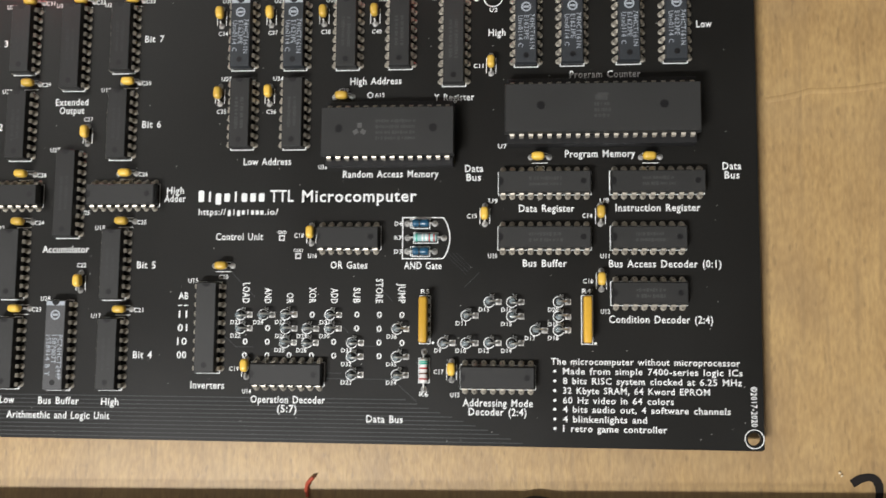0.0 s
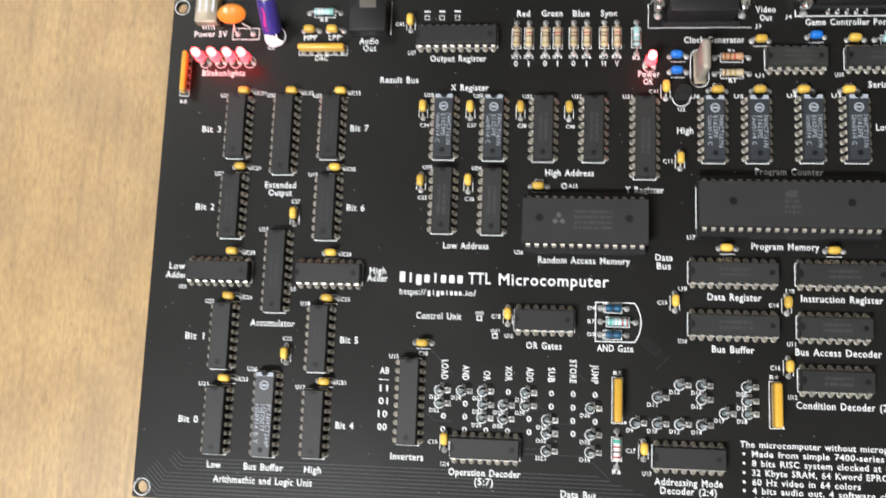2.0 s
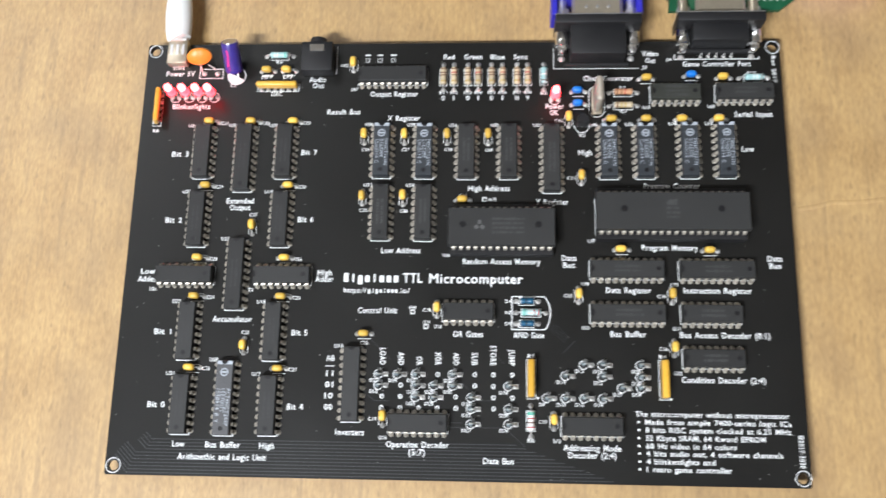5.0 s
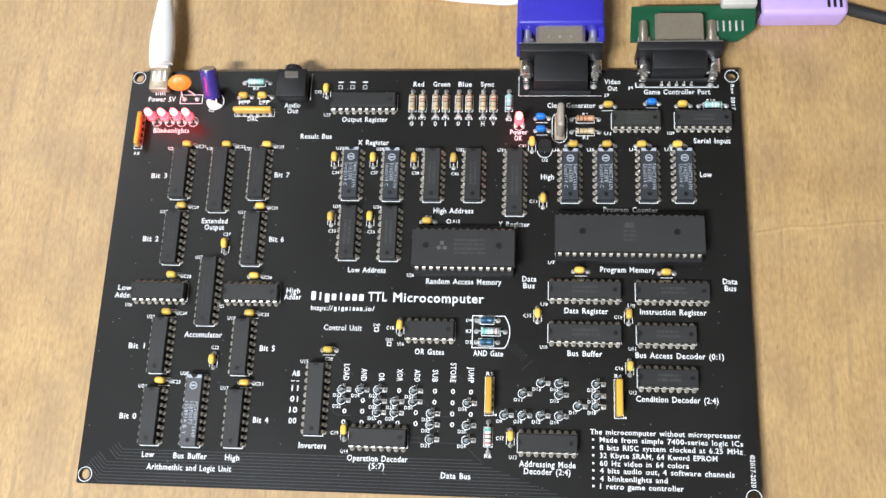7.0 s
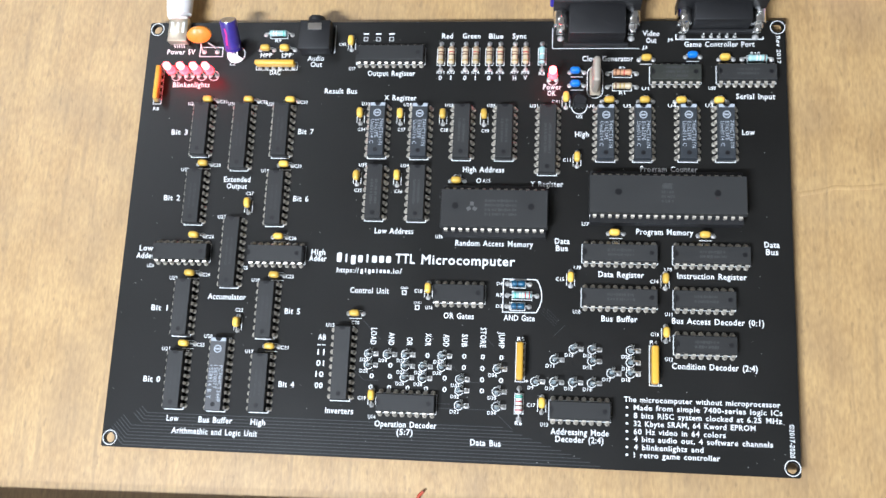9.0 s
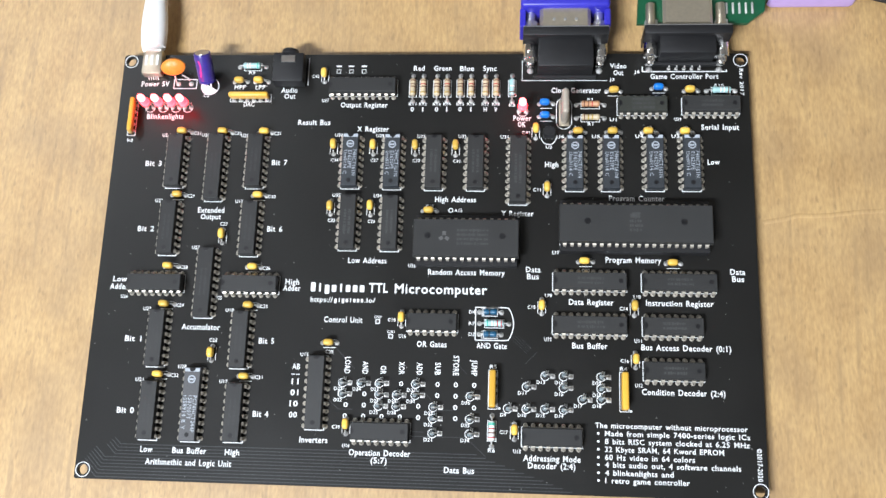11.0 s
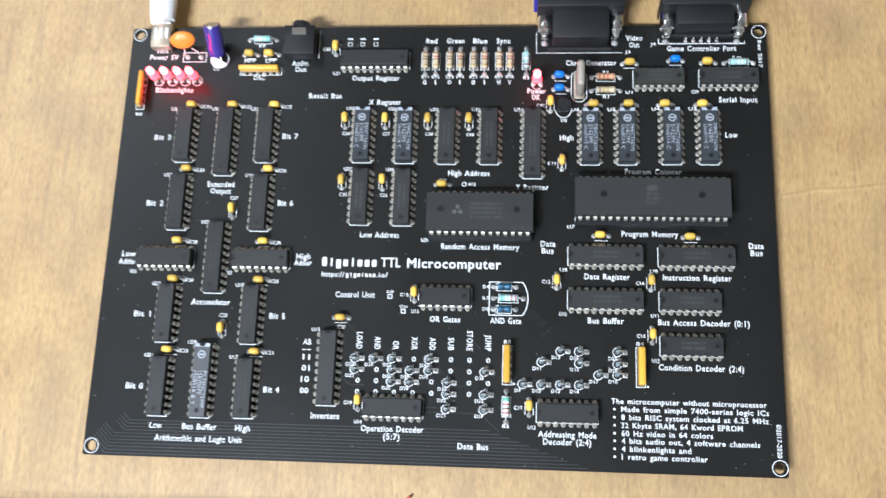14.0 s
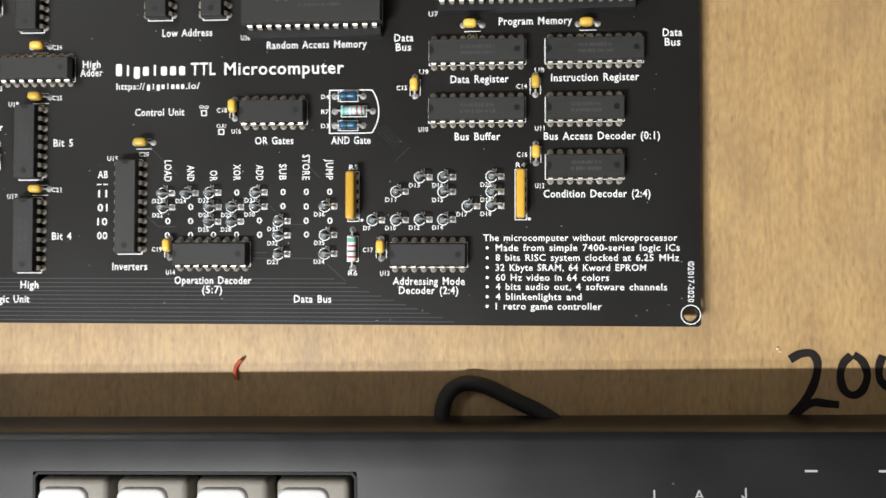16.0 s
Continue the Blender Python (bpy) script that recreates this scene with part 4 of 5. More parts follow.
silk_line([(165.1 + 2.8 * math.cos(radians(a)), 131.6 + (3.2 if a < 180 else -3.2) + 2.8 * math.sin(radians(a))) for a in range(0, 360, 15)], 0.25, True)

t = thing("transistor", "small black transistor with flat face standing in its ring", "transistor", "", 159.6, 122.0, 0)
bm = lathe(nb(), [(2.2, 2.5), (2.3, 2.7), (2.3, 6.6), (2.15, 6.9)], 20)
for v in bm.verts:
    v.co.y = max(v.co.y, -1.1)
part("body", bm, BLACK_PL, t)
for s in (-1.27, 0, 1.27):
    part("lead", tube(nb(), [(s, 0, 2.8), (s, 0, -0.3)], 0.28, 6), SOLDER, t)
silk_ring(159.6, 122.3, 2.7, 0.28, 28, 180, 360)

t = thing("electrolytic_capacitor", "violet sleeved electrolytic capacitor leaning over on the board", "capacitor", "", 31.3, 143.6, 1.8, 0, "", -40, 0)
part("sleeve", lathe(nb(), [(2.6, 0), (3.1, 0.2), (3.15, 0.9), (2.9, 1.2), (3.15, 1.5), (3.15, 11.2), (2.95, 11.6), (2.6, 11.7)], 26), PURPLE, t)
part("top", lathe(nb(), [(2.55, 11.66), (2.5, 11.8), (0.2, 11.82)], 24), ALU, t, "bare aluminium top")
part("magenta_streak", strip(nb(), [(-0.5, 3.2), (0.1, 7.2), (-0.2, 9.6)], 0.6, 3.0, 3.18), SLEEVE_STREAK, t, "", mpose(-0.6, 0, 0, 90, 0, 0))
for s in (-1.2, 1.2):
    part("lead", tube(nb(), [(s, 0, 0.2), (s, -0.5, -1.9)], 0.3, 6), SOLDER, t)
silk_ring(31.8, 142.4, 3.4, 0.3, 32)
bm = nb()
rim = [(31.8 + 3.2 * math.cos(radians(a)), 142.4 + 3.2 * math.sin(radians(a))) for a in range(150, 331, 12)]
lower = [bm.verts.new((x, y, 0.02)) for x, y in rim]
upper = [bm.verts.new((x, y, 0.05)) for x, y in rim]
bm.faces.new(upper)
for i in range(len(rim)):
    j = (i + 1) % len(rim)
    bm.faces.new((lower[i], lower[j], upper[j], upper[i]))
part("silkscreen_half_disc", bm, SILK, board, "", None, False)

t = thing("disc_capacitor", "orange disc capacitor leaning back over the board", "capacitor", "", 21.0, 144.4, 0, 8, "", -44, 0)
part("disc", lathe(nb(), [(1.0, -1.5), (3.6, -1.2), (4.6, -0.5), (4.6, 0.5), (3.6, 1.2), (1.0, 1.5)], 28, Matrix.Translation((-2.0, 0, 6.2)) @ Matrix.Rotation(radians(90), 4, "X") @ Matrix.Diagonal((1.0, 0.70, 1, 1))), ORANGE, t)
for s in (-2.5, 2.5):
    part("lead", tube(nb(), [(s * 0.55 - 1, 0, 2.6), (s, 0, 0.8), (s, 0.2, 0.0)], 0.28, 6), SOLDER, t)
silk_rect(17.7, 26.5, 141.5, 145.2, 0.28)
for x in (19.4, 24.4):
    part("solder_joint", cyl(nb(), 0.95, 0.3, 0.7, Matrix.Translation((x, 143.4, 0.02)), 12), SOLDER, board)

t = thing("audio_jack", "black plastic audio jack at the board edge", "connector", "", 62.8, 147.8, 0)
part("shell", box(nb(), -5.8, 5.8, -5.8, 5.6, 0.1, 6.0, 0.5, 2), BLACK_PL, t)
part("nose", cyl(nb(), 3.3, 3.1, 2.0, Matrix.Translation((0, 5.5, 3.4)) @ Matrix.Rotation(radians(-90), 4, "X"), 24, 0.3), BLACK_PL, t)
part("contact", box(nb(), -2.6, 2.6, -1.3, 1.3, -0.2, 0.2, 0.1), CHROME, t, "shiny metal contact strip", mpose(0, 2.9, 6.25, 14, 0, 0))
silk_line([(69.4, 142.9), (69.4, 154.0)], 0.3)

# power socket and its plug
t = thing("usb_socket", "small silver power socket soldered at the board edge", "connector", "", 9.6, 150.4, 0)
part("shell", box(nb(), -3.8, 3.8, -4.4, 4.9, 0.1, 3.9, 0.5, 2), CAN, t)
for x in (-2.2, 0.0, 2.2):
    part("spring_tab", box(nb(), x - 0.5, x + 0.5, -1.0, 3.2, 3.88, 4.05, 0.06), ALU, t)
for i in range(5):
    part("pin", tube(nb(), [(-1.8 + i * 0.9, -4.2, 1.2), (-1.8 + i * 0.9, -5.4, 0.15)], 0.2, 6), SOLDER, t)

t = thing("usb_plug", "white moulded power plug with white cable", "plug", "", 9.4, 156.0, 2.0)
part("moulding", tube(nb(), [(-0.28 * k, y, 0.4) for k, y in enumerate((0.3, 0.9, 4, 9, 14, 19, 24, 29, 30))], [3.9, 4.5, 4.9, 5.1, 4.9, 4.4, 3.7, 3.1, 2.7], 24, 0.78), WHITE_PL, t)
part("strain_relief", tube(nb(), [(-2.2, 29.5, 0.3), (-2.2, 36, 0.1), (-1.6, 45, -0.8)], [2.8, 2.6, 2.3], 16), WHITE_PL, t)
part("cable", tube(nb(), smooth_path([(-1.6, 44, -0.8), (2, 56, -4), (15.5, 68, -6.1), (41, 66, -6.1), (71, 50, -6.1), (95, 38, -6.1), (111, 34.3, -6.1), (126, 32.6, -6.1), (139, 32.4, -6.1), (146, 39, -6.1), (147, 54, -6.1), (132, 84, -6.1), (100, 144, -6.1)], 8), 2.0, 12), WHITE_PL, t)
part("metal_shell", box(nb(), -3.4, 3.4, -1.4, 0.5, -1.4, 1.5, 0.3), TIN, t)


def d_socket(x, flange_y, label, deep):
    """Right-angle D-shaped socket: black block, front flange, two silver board locks."""
    t = thing("d_connector", label, "connector", "d-shaped board connectors", x, flange_y, 0)
    part("block", box(nb(), -9.9, 9.9, -deep, -0.5, 0.1, 10.2, 0.5, 2), BLACK_PL, t)
    part("front_flange", box(nb(), -15.4, 15.4, -1.6, 1.8, 0.1, 12.4, 0.4, 2), BLACK_PL, t)
    part("pin_ledge", box(nb(), -11.5, 11.5, -deep - 1.0, -deep + 0.2, 0.1, 2.6, 0.3), BLACK_PL, t)
    for s in (-1, 1):
        bm = nb()
        cyl(bm, 2.7, 2.7, 5.8, Matrix.Translation((s * 12.6, -1.6, 4.6)) @ Matrix.Rotation(radians(90), 4, "X"), 20, 0.4)
        cyl(bm, 1.9, 1.1, 2.6, Matrix.Translation((s * 12.6, -7.2, 3.6)) @ Matrix.Rotation(radians(90), 4, "X"), 14, 0.3)
        box(bm, s * 12.6 - 2.5, s * 12.6 - 1.7, -6.8, -1.6, 1.0, 5.8, 0.2)
        box(bm, s * 12.6 + 1.7, s * 12.6 + 2.5, -6.8, -1.6, 1.0, 5.8, 0.2)
        box(bm, s * 12.6 - 1.5, s * 12.6 - 0.5, -9.0, -6.4, 1.0, 5.6, 0.2)
        box(bm, s * 12.6 + 0.5, s * 12.6 + 1.5, -9.0, -6.4, 1.0, 5.6, 0.2)
        cyl(bm, 1.5, 1.3, 3.6, Matrix.Translation((s * 12.6, -5.2, 6.9)) @ Matrix.Rotation(radians(-90), 4, "X"), 6, 0.2)
        part("board_lock", bm, CHROME, t, "silver bent metal bracket")
        part("solder_blob", cyl(nb(), 1.2, 0.5, 0.9, Matrix.Translation((s * 12.6, -9.9, 0)), 12), SOLDER, t)
        part("mounting_nut", cyl(nb(), 2.6, 2.6, 4.6, Matrix.Translation((s * 12.5, 1.7, 6.3)) @ Matrix.Rotation(radians(-90), 4, "X"), 6, 0.3), TIN, t)
    part("front_plate", box(nb(), -15.3, 15.3, 1.8, 2.3, 0.6, 12.0, 0.1), TIN, t, "pressed tin front plate")
    for i in range(5 if deep < 10 else 0):
        bm = tube(nb(), [(-5.5 + i * 2.75, -deep, 1.8), (-5.5 + i * 2.75, -deep - 1.4, 1.2), (-5.5 + i * 2.75, -deep - 1.6, -0.3)], 0.28, 6)
        cyl(bm, 0.7, 0.3, 0.5, Matrix.Translation((-5.5 + i * 2.75, -deep - 1.6, 0)), 8, 0, False)
        part("pin", bm, SOLDER, t)
    return t


d_socket(165.2, 158.4, "black video connector with silver brackets at the board edge", 12.6)
d_socket(208.6, 158.8, "black game controller connector with silver brackets at the board edge", 8.0)


def d_shell(bm, w, y0, y1, z0, z1):
    """The slanted metal collar of a D plug."""
    q = []
    for y in (y0, y1):
        q.append([bm.verts.new(c) for c in ((-w + 1.2, y, z0), (w - 1.2, y, z0), (w, y, z1 - 1.2), (w - 1.2, y, z1), (-w + 1.2, y, z1), (-w, y, z1 - 1.2))])
    for k in range(6):
        bm.faces.new((q[0][k], q[0][(k + 1) % 6], q[1][(k + 1) % 6], q[1][k]))
    bm.faces.new(q[0])
    bm.faces.new(q[1][::-1])
    return bm


t = thing("video_plug", "blue video plug with metal collar and thumb screws", "plug", "", 165.0, 161.0, 0)
part("collar", d_shell(nb(), 9.2, 0.0, 7.6, 2.2, 10.6), CAN, t, "dull metal collar")
for i in range(3):
    part("dimple", cyl(nb(), 0.7, 0.5, 0.25, Matrix.Translation((-4 + 4 * i, 3.0, 10.55)), 10), TIN, t)
part("hood", box(nb(), -16.2, 16.2, 7.2, 38, -1.9, 12.6, 1.4, 3), HOOD, t, "blue plastic hood")
for s in (-1, 1):
    part("hood_ear", box(nb(), s * 15.3 - 1.1, s * 15.3 + 1.1, 0.6, 8.0, -1.6, 9.6, 0.4), HOOD, t)
    part("thumb_screw", cyl(nb(), 1.6, 1.6, 7.5, Matrix.Translation((s * 12.4, 0.2, 6.3)) @ Matrix.Rotation(radians(-90), 4, "X"), 12, 0.2), TIN, t)
part("strain_relief", cyl(nb(), 6.0, 4.4, 16, Matrix.Translation((0, 37.5, 4.4)) @ Matrix.Rotation(radians(-90), 4, "X"), 20, 0.4), CABLE, t)
part("cable", tube(nb(), smooth_path([(0, 53, 4.2), (2, 75, 0), (6, 110, -2.4), (30, 180, -2.4), (60, 240, -2.4)], 8), 3.8, 12), CABLE, t)

t = thing("adapter_board", "green adapter circuit board with a metal plug soldered on", "circuit board", "", 208.4, 161.6, 0)
bm = nb()
pl = [bm.verts.new((x, y, 4.2)) for x, y in ((-17.2, 2.8), (22.4, 2.8), (28.6, 7.6), (29.8, 17.6), (-16.4, 17.2))]
f = bm.faces.new(pl)
ex = bmesh.ops.extrude_face_region(bm, geom=[f])["geom"]
for v in [g for g in ex if isinstance(g, bmesh.types.BMVert)]:
    v.co.z += 1.6
part("plate", bm, GREEN_PCB, t, "", None, False)
part("collar", d_shell(nb(), 8.8, 0.0, 10.5, 5.9, 12.4), CAN, t, "dull metal collar")
for s in (-1, 1):
    part("jack_post", cyl(nb(), 1.9, 1.7, 9.5, Matrix.Translation((s * 12.5, 0.3, 7.2)) @ Matrix.Rotation(radians(-90), 4, "X"), 12, 0.2), CAN, t)
for i in range(5):
    part("solder_joint", box(nb(), 14.6 + i * 2.3, 15.4 + i * 2.3, 6.4, 10.8, 5.7, 6.5, 0.3, 2), SOLDER, t, "long shiny solder joint")
part("round_socket", box(nb(), 16.4, 29.4, 15.6, 25, 5.8, 9.5, 0.8, 2), GREY_PL, t, "pale grey plastic cable socket")
for s in (-14.0, 26.5):
    part("foot", cyl(nb(), 1.6, 1.6, 10.4, Matrix.Translation((s, 14.2, ZC)), 12, 0.2), BLACK_PL, t)
part("foot", cyl(nb(), 1.2, 1.2, 10.4, Matrix.Translation((19.0, 12.0, ZC)), 12, 0.2), BLACK_PL, t)

t = thing("controller_plug", "lilac plastic controller plug with dark cable", "plug", "", 240.4, 181.4, ZC)
part("shell", box(nb(), 0, 32, -5.3, 5.3, 0.1, 11.0, 2.2, 4), LILAC, t)
for i in range(3):
    part("grip_rib", box(nb(), 24 + i * 2.2, 25 + i * 2.2, -3.0, 3.0, 10.8, 11.4, 0.15), BLACK_PL, t)
part("collar", box(nb(), -2.2, 0.4, -4.4, 4.4, 1.2, 10, 0.6), BLACK_PL, t)
part("cable", tube(nb(), smooth_path([(31.5, 0, 5.5), (40, -1.5, 3.6), (60, -6, 2.4), (110, -16, 2.4), (220, -20, 2.4)], 8), 2.3, 12), CABLE, t)

# ---------------------------------------------------------------- board lettering
LETTERING = (
    ('TTL', 96.6, 103.4, 65.6, 3.30),
    ('Microcomputer', 105.8, 138.4, 65.5, 3.30),
    ('Control Unit', 81.2, 94.9, 54.0, 1.95),
    ('High Address', 119.0, 133.7, 98.5, 1.95),
    ('Low Address', 88.6, 102.4, 75.5, 1.95),
    ('Random Access Memory', 117.4, 144.5, 71.7, 1.95),
    ('Y Register', 143.0, 154.4, 93.5, 1.95),
    ('Program Counter', 181.0, 200.5, 99.5, 1.95),
    ('Program Memory', 179.6, 198.8, 77.0, 1.95),
    ('Data', 151.9, 157.0, 73.1, 1.95),
    ('Bus', 152.3, 156.4, 70.6, 1.95),
    ('Data', 222.2, 227.2, 73.3, 1.95),
    ('Bus', 222.7, 226.7, 70.8, 1.95),
    ('Data Register', 166.9, 182.2, 61.8, 1.95),
    ('Instruction Register', 193.3, 216.1, 61.9, 1.95),
    ('Bus Buffer', 168.0, 180.0, 46.6, 1.95),
    ('Bus Access Decoder (0:1)', 191.4, 221.4, 46.5, 1.95),
    ('Condition Decoder (2:4)', 191.3, 218.9, 31.4, 1.95),
    ('OR Gates', 114.4, 124.8, 46.0, 1.95),
    ('AND Gate', 135.1, 145.6, 45.9, 1.95),
    ('Inverters', 75.3, 85.0, 12.3, 1.95),
    ('Operation Decoder', 92.6, 113.6, 8.6, 1.95),
    ('(5:7)', 100.2, 105.7, 6.1, 1.95),
    ('Data Bus', 125.2, 135.3, 3.7, 1.95),
    ('Addressing Mode', 151.7, 170.7, 8.5, 1.95),
    ('Decoder (2:4)', 153.3, 169.0, 6.1, 1.95),
    ('The microcomputer without microprocessor', 175.6, 225.7, 19.9, 1.70),
    ('Made from simple 7400-series logic ICs', 178.8, 226.3, 17.3, 1.70),
    ('8 bits RISC system clocked at 6.25 MHz', 178.8, 226.1, 14.7, 1.70),
    ('32 Kbyte SRAM, 64 Kword EPROM', 178.8, 217.7, 12.1, 1.70),
    ('60 Hz video in 64 colors', 178.8, 208.2, 9.5, 1.70),
    ('4 bits audio out, 4 software channels', 178.8, 223.0, 7.1, 1.70),
    ('4 blinkenlights and', 178.8, 201.1, 4.5, 1.70),
    ('1 retro game controller', 178.8, 206.3, 2.0, 1.70),
    ('AB', 71.0, 73.8, 37.2, 1.90),
    ('11', 71.0, 73.8, 32.0, 1.90),
    ('01', 71.0, 73.8, 28.2, 1.90),
    ('10', 71.0, 73.8, 24.4, 1.90),
    ('00', 71.0, 73.8, 20.6, 1.90),
    ('Bit 7', 58.0, 63.8, 112.1, 1.95),
    ('Bit 6', 58.2, 63.8, 86.7, 1.95),
    ('Bit 5', 58.4, 63.9, 45.9, 1.95),
    ('Bit 4', 58.3, 63.8, 20.5, 1.95),
    ('High', 66.4, 71.4, 67.3, 1.95),
    ('Adder', 65.7, 72.0, 65.0, 1.95),
    ('Extended', 31.8, 41.7, 93.6, 1.95),
    ('Output', 33.1, 40.6, 91.1, 1.95),
    ('Accumulator', 30.1, 44.0, 50.4, 1.95),
    ('Low', 19.7, 24.0, 7.5, 1.95),
    ('Bus Buffer', 31.1, 43.1, 7.4, 1.95),
    ('High', 49.6, 54.7, 7.3, 1.95),
    ('Arithmethic and Logic Unit', 21.9, 52.2, 3.4, 1.95),
    ('High', 158.3, 163.1, 112.0, 1.95),
    ('Low', 215.9, 220.1, 113.3, 1.95),
    ('Bit 3', 10.0, 16.2, 111.5, 1.95),
    ('Bit 2', 9.9, 16.0, 86.3, 1.95),
    ('Bit 1', 9.8, 15.8, 45.8, 1.95),
    ('Bit 0', 9.8, 15.9, 20.6, 1.95),
    ('Low', 2.9, 8.0, 67.4, 1.95),
    ('Adder', 2.0, 8.7, 64.6, 1.95),
    ('Result Bus', 66.8, 78.9, 127.9, 1.95),
    ('X Register', 89.1, 101.0, 125.4, 1.95),
    ('Output Register', 82.4, 100.0, 134.9, 1.95),
    ('Audio', 59.4, 65.6, 140.8, 1.95),
    ('Out', 60.7, 65.0, 138.4, 1.95),
    ('Power 5V', 4.9, 15.8, 143.4, 1.95),
    ('HPF', 41.3, 45.5, 142.0, 1.70),
    ('LPF', 49.4, 53.1, 142.0, 1.70),
    ('DAC', 45.4, 49.5, 135.1, 1.70),
    ('Red', 109.3, 113.3, 149.6, 1.95),
    ('Green', 116.9, 123.4, 149.6, 1.95),
    ('Blue', 126.6, 131.8, 149.5, 1.95),
    ('Sync', 135.2, 140.2, 149.5, 1.95),
    ('Power', 146.7, 153.2, 129.8, 1.95),
    ('OK', 148.3, 151.2, 127.4, 1.95),
    ('Clock Generator', 160.5, 178.5, 140.7, 1.95),
    ('Video', 181.9, 187.9, 150.4, 1.95),
    ('Out', 183.1, 186.7, 147.7, 1.95),
    ('Game Controller Port', 196.5, 220.9, 146.2, 1.95),
    ('Serial Input', 214.1, 227.4, 126.5, 1.95),
    ('Blinkenlights', 8.5, 22.7, 130.2, 1.95),
)
for s, x0, x1, y, h in LETTERING:
    text(s, x0, x1, y, h, board, SILK)
# the product's name as plain shapes of its letters' size
def name_blocks(x0, x1, y, h, shape):
    """Solid upright blocks in a row: T tall, s small, g small and set low, i thin."""
    w = (x1 - x0) / len(shape)
    for i, c in enumerate(shape):
        mid = x0 + (i + 0.5) * w
        lo, hi = {"T": (-0.5, 0.5), "s": (-0.5, 0.25), "g": (-0.74, 0.25), "i": (-0.5, 0.4)}[c]
        hw = (0.12 if c == "i" else 0.33) * w
        bm = box(nb(), mid - hw, mid + hw, y + lo * h, y + hi * h, 0.02, 0.06)
        up = [e for e in bm.edges if abs(e.verts[0].co.z - e.verts[1].co.z) > 0.01]
        bmesh.ops.bevel(bm, geom=up, offset=0.55 * hw, segments=4, affect="EDGES", profile=0.5)
        part("silkscreen_block", bm, SILK, board, "", None, False)


name_blocks(75.3, 95.4, 65.6, 3.3, "Tigsisss")
text("https://", 75.9, 83.9, 61.1, 1.7, board, SILK)
name_blocks(84.2, 95.0, 61.1, 1.7, "gigsisss")
text(".io/", 95.2, 99.1, 61.1, 1.7, board, SILK)
for s, y0, y1, x in (("LOAD", 40.9, 35.2, 90.5), ("AND", 39.5, 35.2, 96.8), ("OR", 38.1, 35.2, 103.1), ("XOR", 39.7, 35.3, 109.5), ("ADD", 39.5, 35.3, 115.7),
                     ("SUB", 39.7, 35.4, 122.0), ("STORE", 42.2, 35.4, 128.3), ("JUMP", 40.9, 35.4, 134.6)):
    text(s, y0, y1, x, 1.9, board, SILK, "silkscreen_text", -90)
text("\u00a92017-2020", 13.8, 3.2, 229.1, 1.5, board, SILK, "silkscreen_text", -90)
text("Rev 2017", 149.4, 138.6, 229.1, 1.3, board, SILK, "silkscreen_text", -90)
silk_line([(70.8, 34.5), (72.1, 34.5)], 0.3)
silk_line([(72.5, 34.5), (73.8, 34.5)], 0.3)
for y in (17.3, 14.7, 12.1, 9.5, 7.1, 4.5, 2.0):
    part("bullet", cyl(nb(), 0.42, 0.42, 0.03, Matrix.Translation((176.6, y - 0.05, 0.02)), 12), SILK, board)
for x, y, s in ((100.3, 53.6, "GND"), (105.1, 48.5, "CLK1")):
    silk_rect(x - 0.65, x + 0.65, y - 0.65, y + 0.65, 0.3)
    text(s, x - 1.3, x + 1.3, y + 1.6, 0.9, board, SILK, "reference_text")
silk_ring(124.8, 94.4, 0.75, 0.3, 16)
text("A15", 126.1, 128.9, 94.4, 1.2, board, SILK, "reference_text")
for x in (80.9, 85.6, 90.5):
    silk_rect(x - 0.7, x + 0.7, 147.7, 149.1, 0.18)
    silk_line([(x - 1.0, 150.5), (x + 1.0, 150.5)], 0.55)
silk_line([(193.6, 150.0), (193.6, 148.1), (223.9, 148.1), (223.9, 149.0)], 0.35)
silk_line([(149.7, 152.6), (149.7, 144.6), (180.6, 144.6)], 0.2)
silk_line([(156.2, 152.6), (156.2, 144.6)], 0.18)

# ---------------------------------------------------------------- keyboard and its cable
KT = 20.6   # key tops
kb = thing("keyboard", "charcoal keyboard with white keytops lying at the cardboard edge", "keyboard", "", 104.0, -28.6, 0, 0.9)
bm = nb()
prof = [(0.0, ZC + 0.3), (0.0, 16.0), (-0.5, 17.4), (-1.5, 18.0), (-2.6, 18.2), (-9.9, 18.2)]
# rear strip of the case, swept along the width
rings = []
for x in (-240.0, 260.0):
    rings.append([bm.verts.new((x, y, z)) for y, z in prof + [(-9.9, ZC + 0.3)]])
n = len(rings[0])
for k in range(n):
    bm.faces.new((rings[0][k], rings[0][(k + 1) % n], rings[1][(k + 1) % n], rings[1][k]))
bm.faces.new(rings[0][::-1])
bm.faces.new(rings[1])
part("rear_rail", bm, KEY_CASE, kb)
GROUPS = ((-132.2, -50.4), (-40.6, 41.2))
edges_x = [-240.0] + [e for g in GROUPS for e in g] + [260.0]
for a, b in zip(edges_x[0::2], edges_x[1::2]):
    part("case_panel", box(nb(), a, b, -150, -9.9, ZC + 0.3, 18.2, 0.0), KEY_CASE, kb)
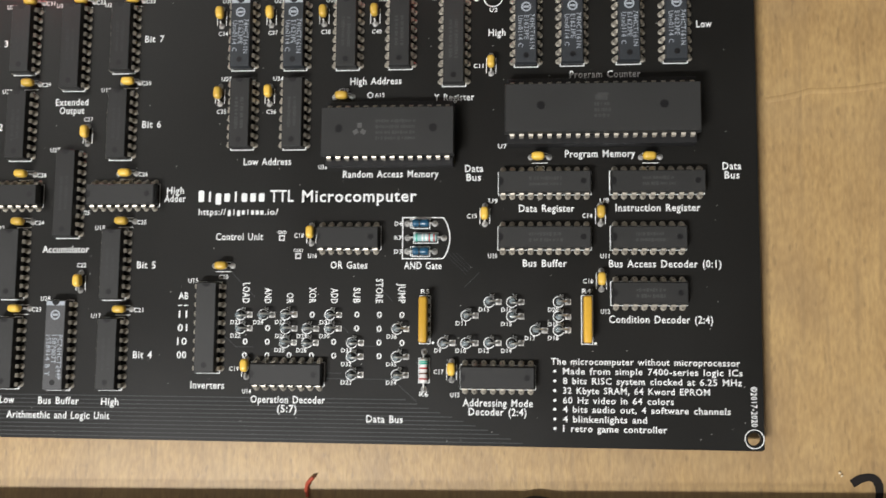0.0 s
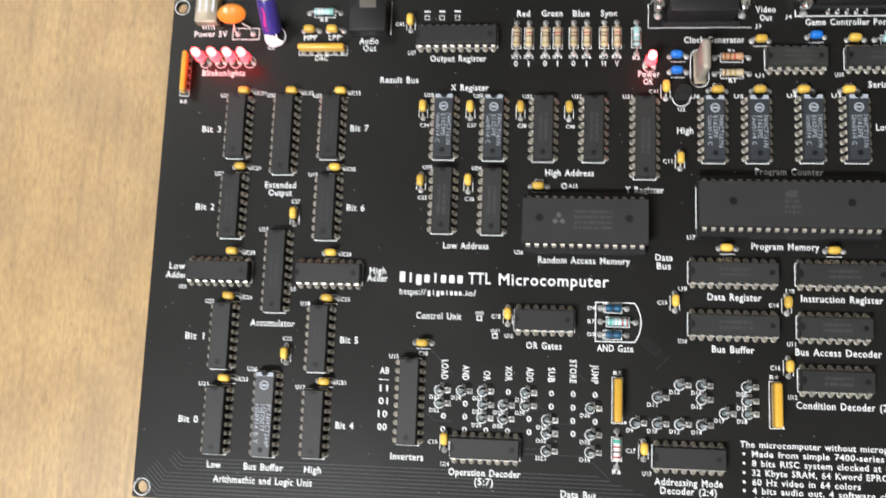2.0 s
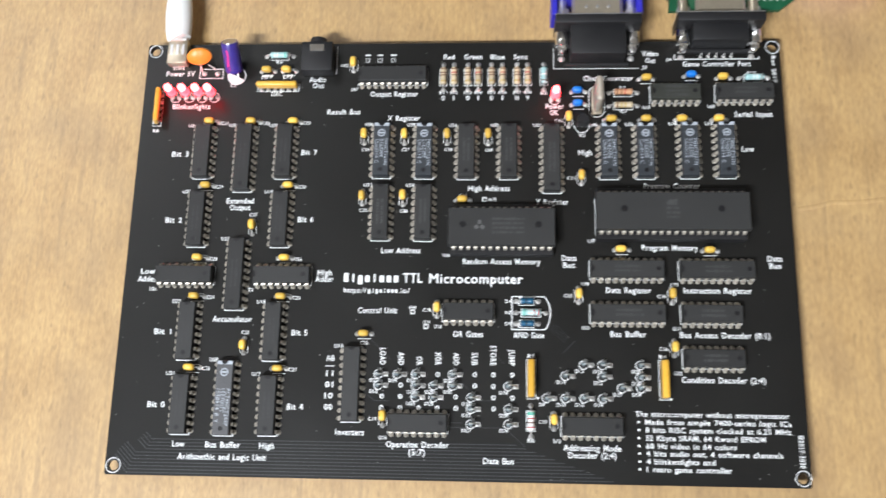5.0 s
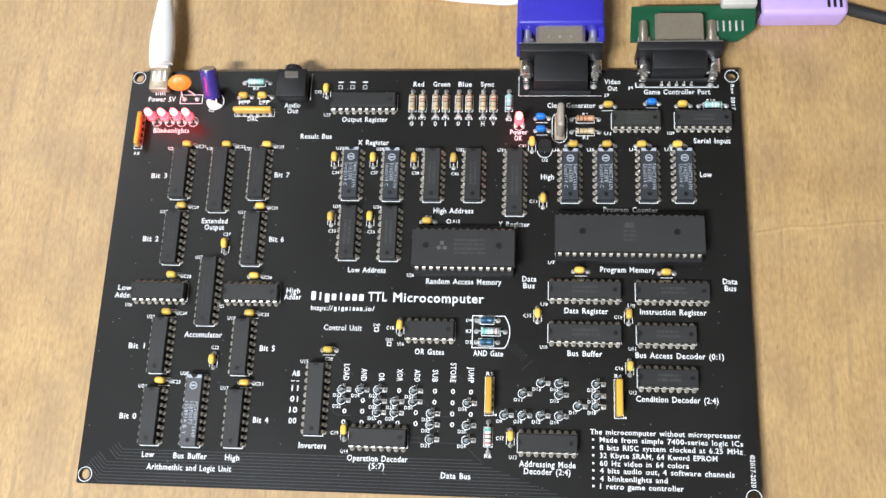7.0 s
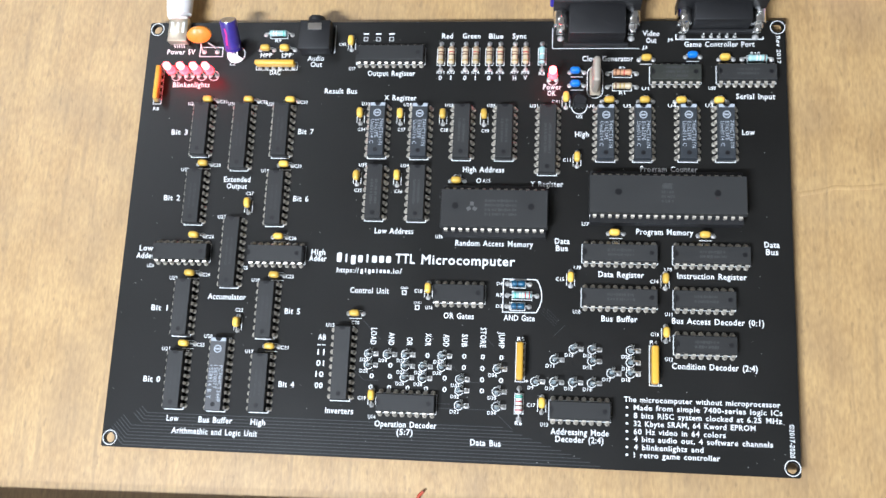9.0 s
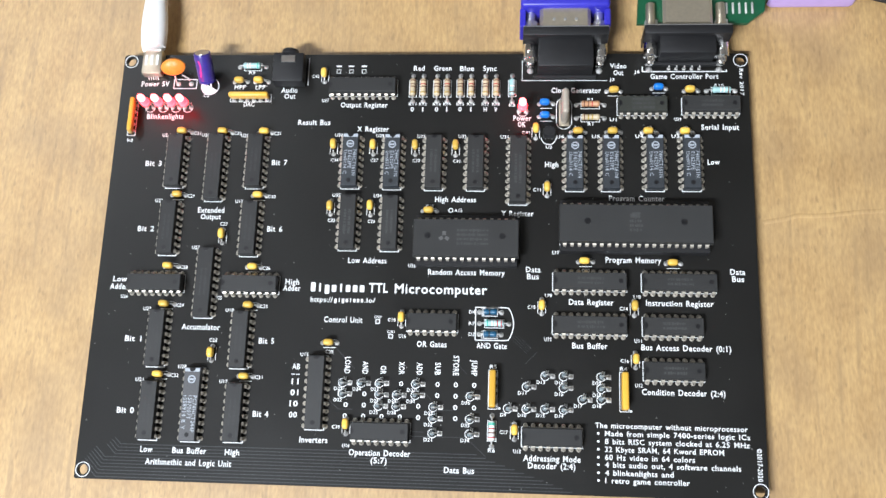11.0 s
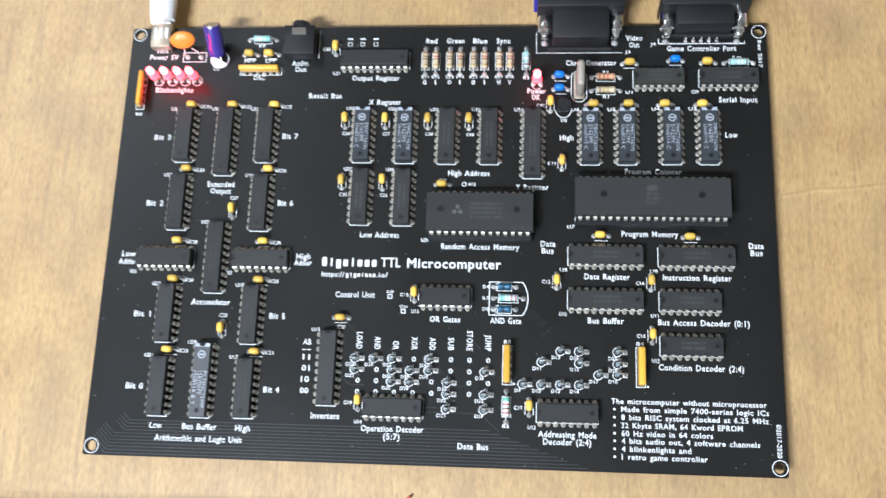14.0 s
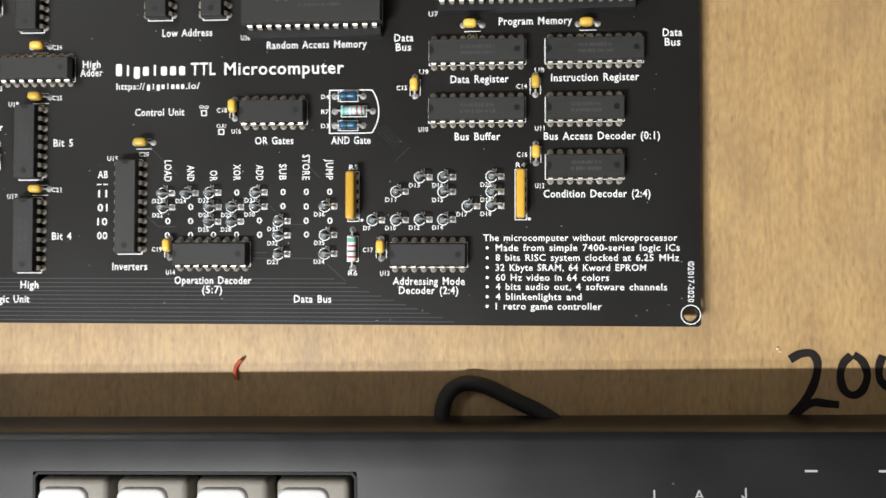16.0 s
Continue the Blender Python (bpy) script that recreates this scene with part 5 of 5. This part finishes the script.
for a, b in GROUPS:
    part("key_well", box(nb(), a, b, -150, -9.9, ZC + 0.3, 6.0), KEY_WELL, kb, "", None, False)
    # strip coloured black to carry the shade of the gap round the keys
    part("well_gap_shade", strip(nb(), [(a + 0.3, -149.7), (a + 0.3, -11.4), (a + 1.2, -10.3), (b - 1.2, -10.3), (b - 0.3, -11.4), (b - 0.3, -149.7)], 0.7, 17.2, 18.35), KEY_WELL, kb, "", None, False)


def key(x, y):
    bm = nb()
    box(bm, x - 9.4, x + 9.4, y - 9.2, y + 5.9, 10.5, KT - 1.0, 1.6, 4, 0.5)
    part("key_skirt", bm, KEY_SIDE, kb)
    top = nb()
    box(top, x - 8.7, x + 4.2, y - 8.0, y + 3.5, KT - 1.4, KT + 0.1, 0.0, 1, 0.4)
    upright = [e for e in top.edges if abs(e.verts[0].co.z - e.verts[1].co.z) > 1]
    bmesh.ops.bevel(top, geom=upright, offset=2.3, segments=5, affect="EDGES", profile=0.5)
    rim = [e for e in top.edges if min(e.verts[0].co.z, e.verts[1].co.z) > KT]
    bmesh.ops.bevel(top, geom=rim, offset=0.5, segments=2, affect="EDGES", profile=0.5)
    return part("keytop", top, KEY_TOP, kb)


for g0, count in ((-39.4, 4), (-131.0, 4)):
    for i in range(count):
        for row in range(4):
            key(g0 + 9.6 + i * 20.1, -16.9 - row * 19.05 - (9 if row else 0))
for s, x0, x1, y, h in (("1", 112.0, 113.2, -15.2, 2.3), ("A", 121.9, 124.3, -15.2, 2.3)):
    text(s, x0, x1, y, h, kb, KEY_PRINT, "legend", 0, 18.22, 0.0)
part("legend", strip(nb(), [(133.9, -13.5), (133.9, -16.3), (132.9, -15.3)], 0.4, 18.21, 18.24), KEY_PRINT, kb)
part("legend", strip(nb(), [(132.7, -16.5), (135.3, -16.5)], 0.4, 18.21, 18.24), KEY_PRINT, kb)
for x in (147.6, 164.4):
    part("legend", strip(nb(), [(x, -9.5), (x + 2.9, -9.5)], 0.55, 18.21, 18.25), KEY_PRINT, kb)

cab = thing("keyboard_cable", "black round keyboard cable looping out on the cardboard", "cable", "", 0, 0, 0)
part("jacket", tube(nb(), smooth_path([(164.6, -40, ZC + 5), (164.4, -28.5, ZC + 3.6), (165.8, -22.0, ZC + 2.8), (170.0, -18.8, ZC + 2.4), (176.0, -19.4, ZC + 2.3), (183.0, -22.6, ZC + 2.3), (192.0, -27.0, ZC + 2.5), (205.0, -36.0, ZC + 2.5)], 6), 2.1, 14), CABLE, cab)

# ---------------------------------------------------------------- small board lettering
for s, x0, x1, y in (("J3", 181.6, 183.6, 145.0), ("J4", 190.6, 192.6, 148.0), ("R2", 173.6, 175.7, 137.0), ("R1", 173.6, 175.7, 127.6), ("R10", 219.4, 222.6, 142.6), ("R3", 145.0, 147.2, 134.9),
                     ("U2", 158.6, 160.8, 118.6), ("R9", 46.4, 48.8, 147.9), ("C2", 29.6, 31.8, 138.6), ("R8", 1.9, 4.1, 120.6)):
    text(s, x0, x1, y, 1.15, board, SILK, "reference_text")
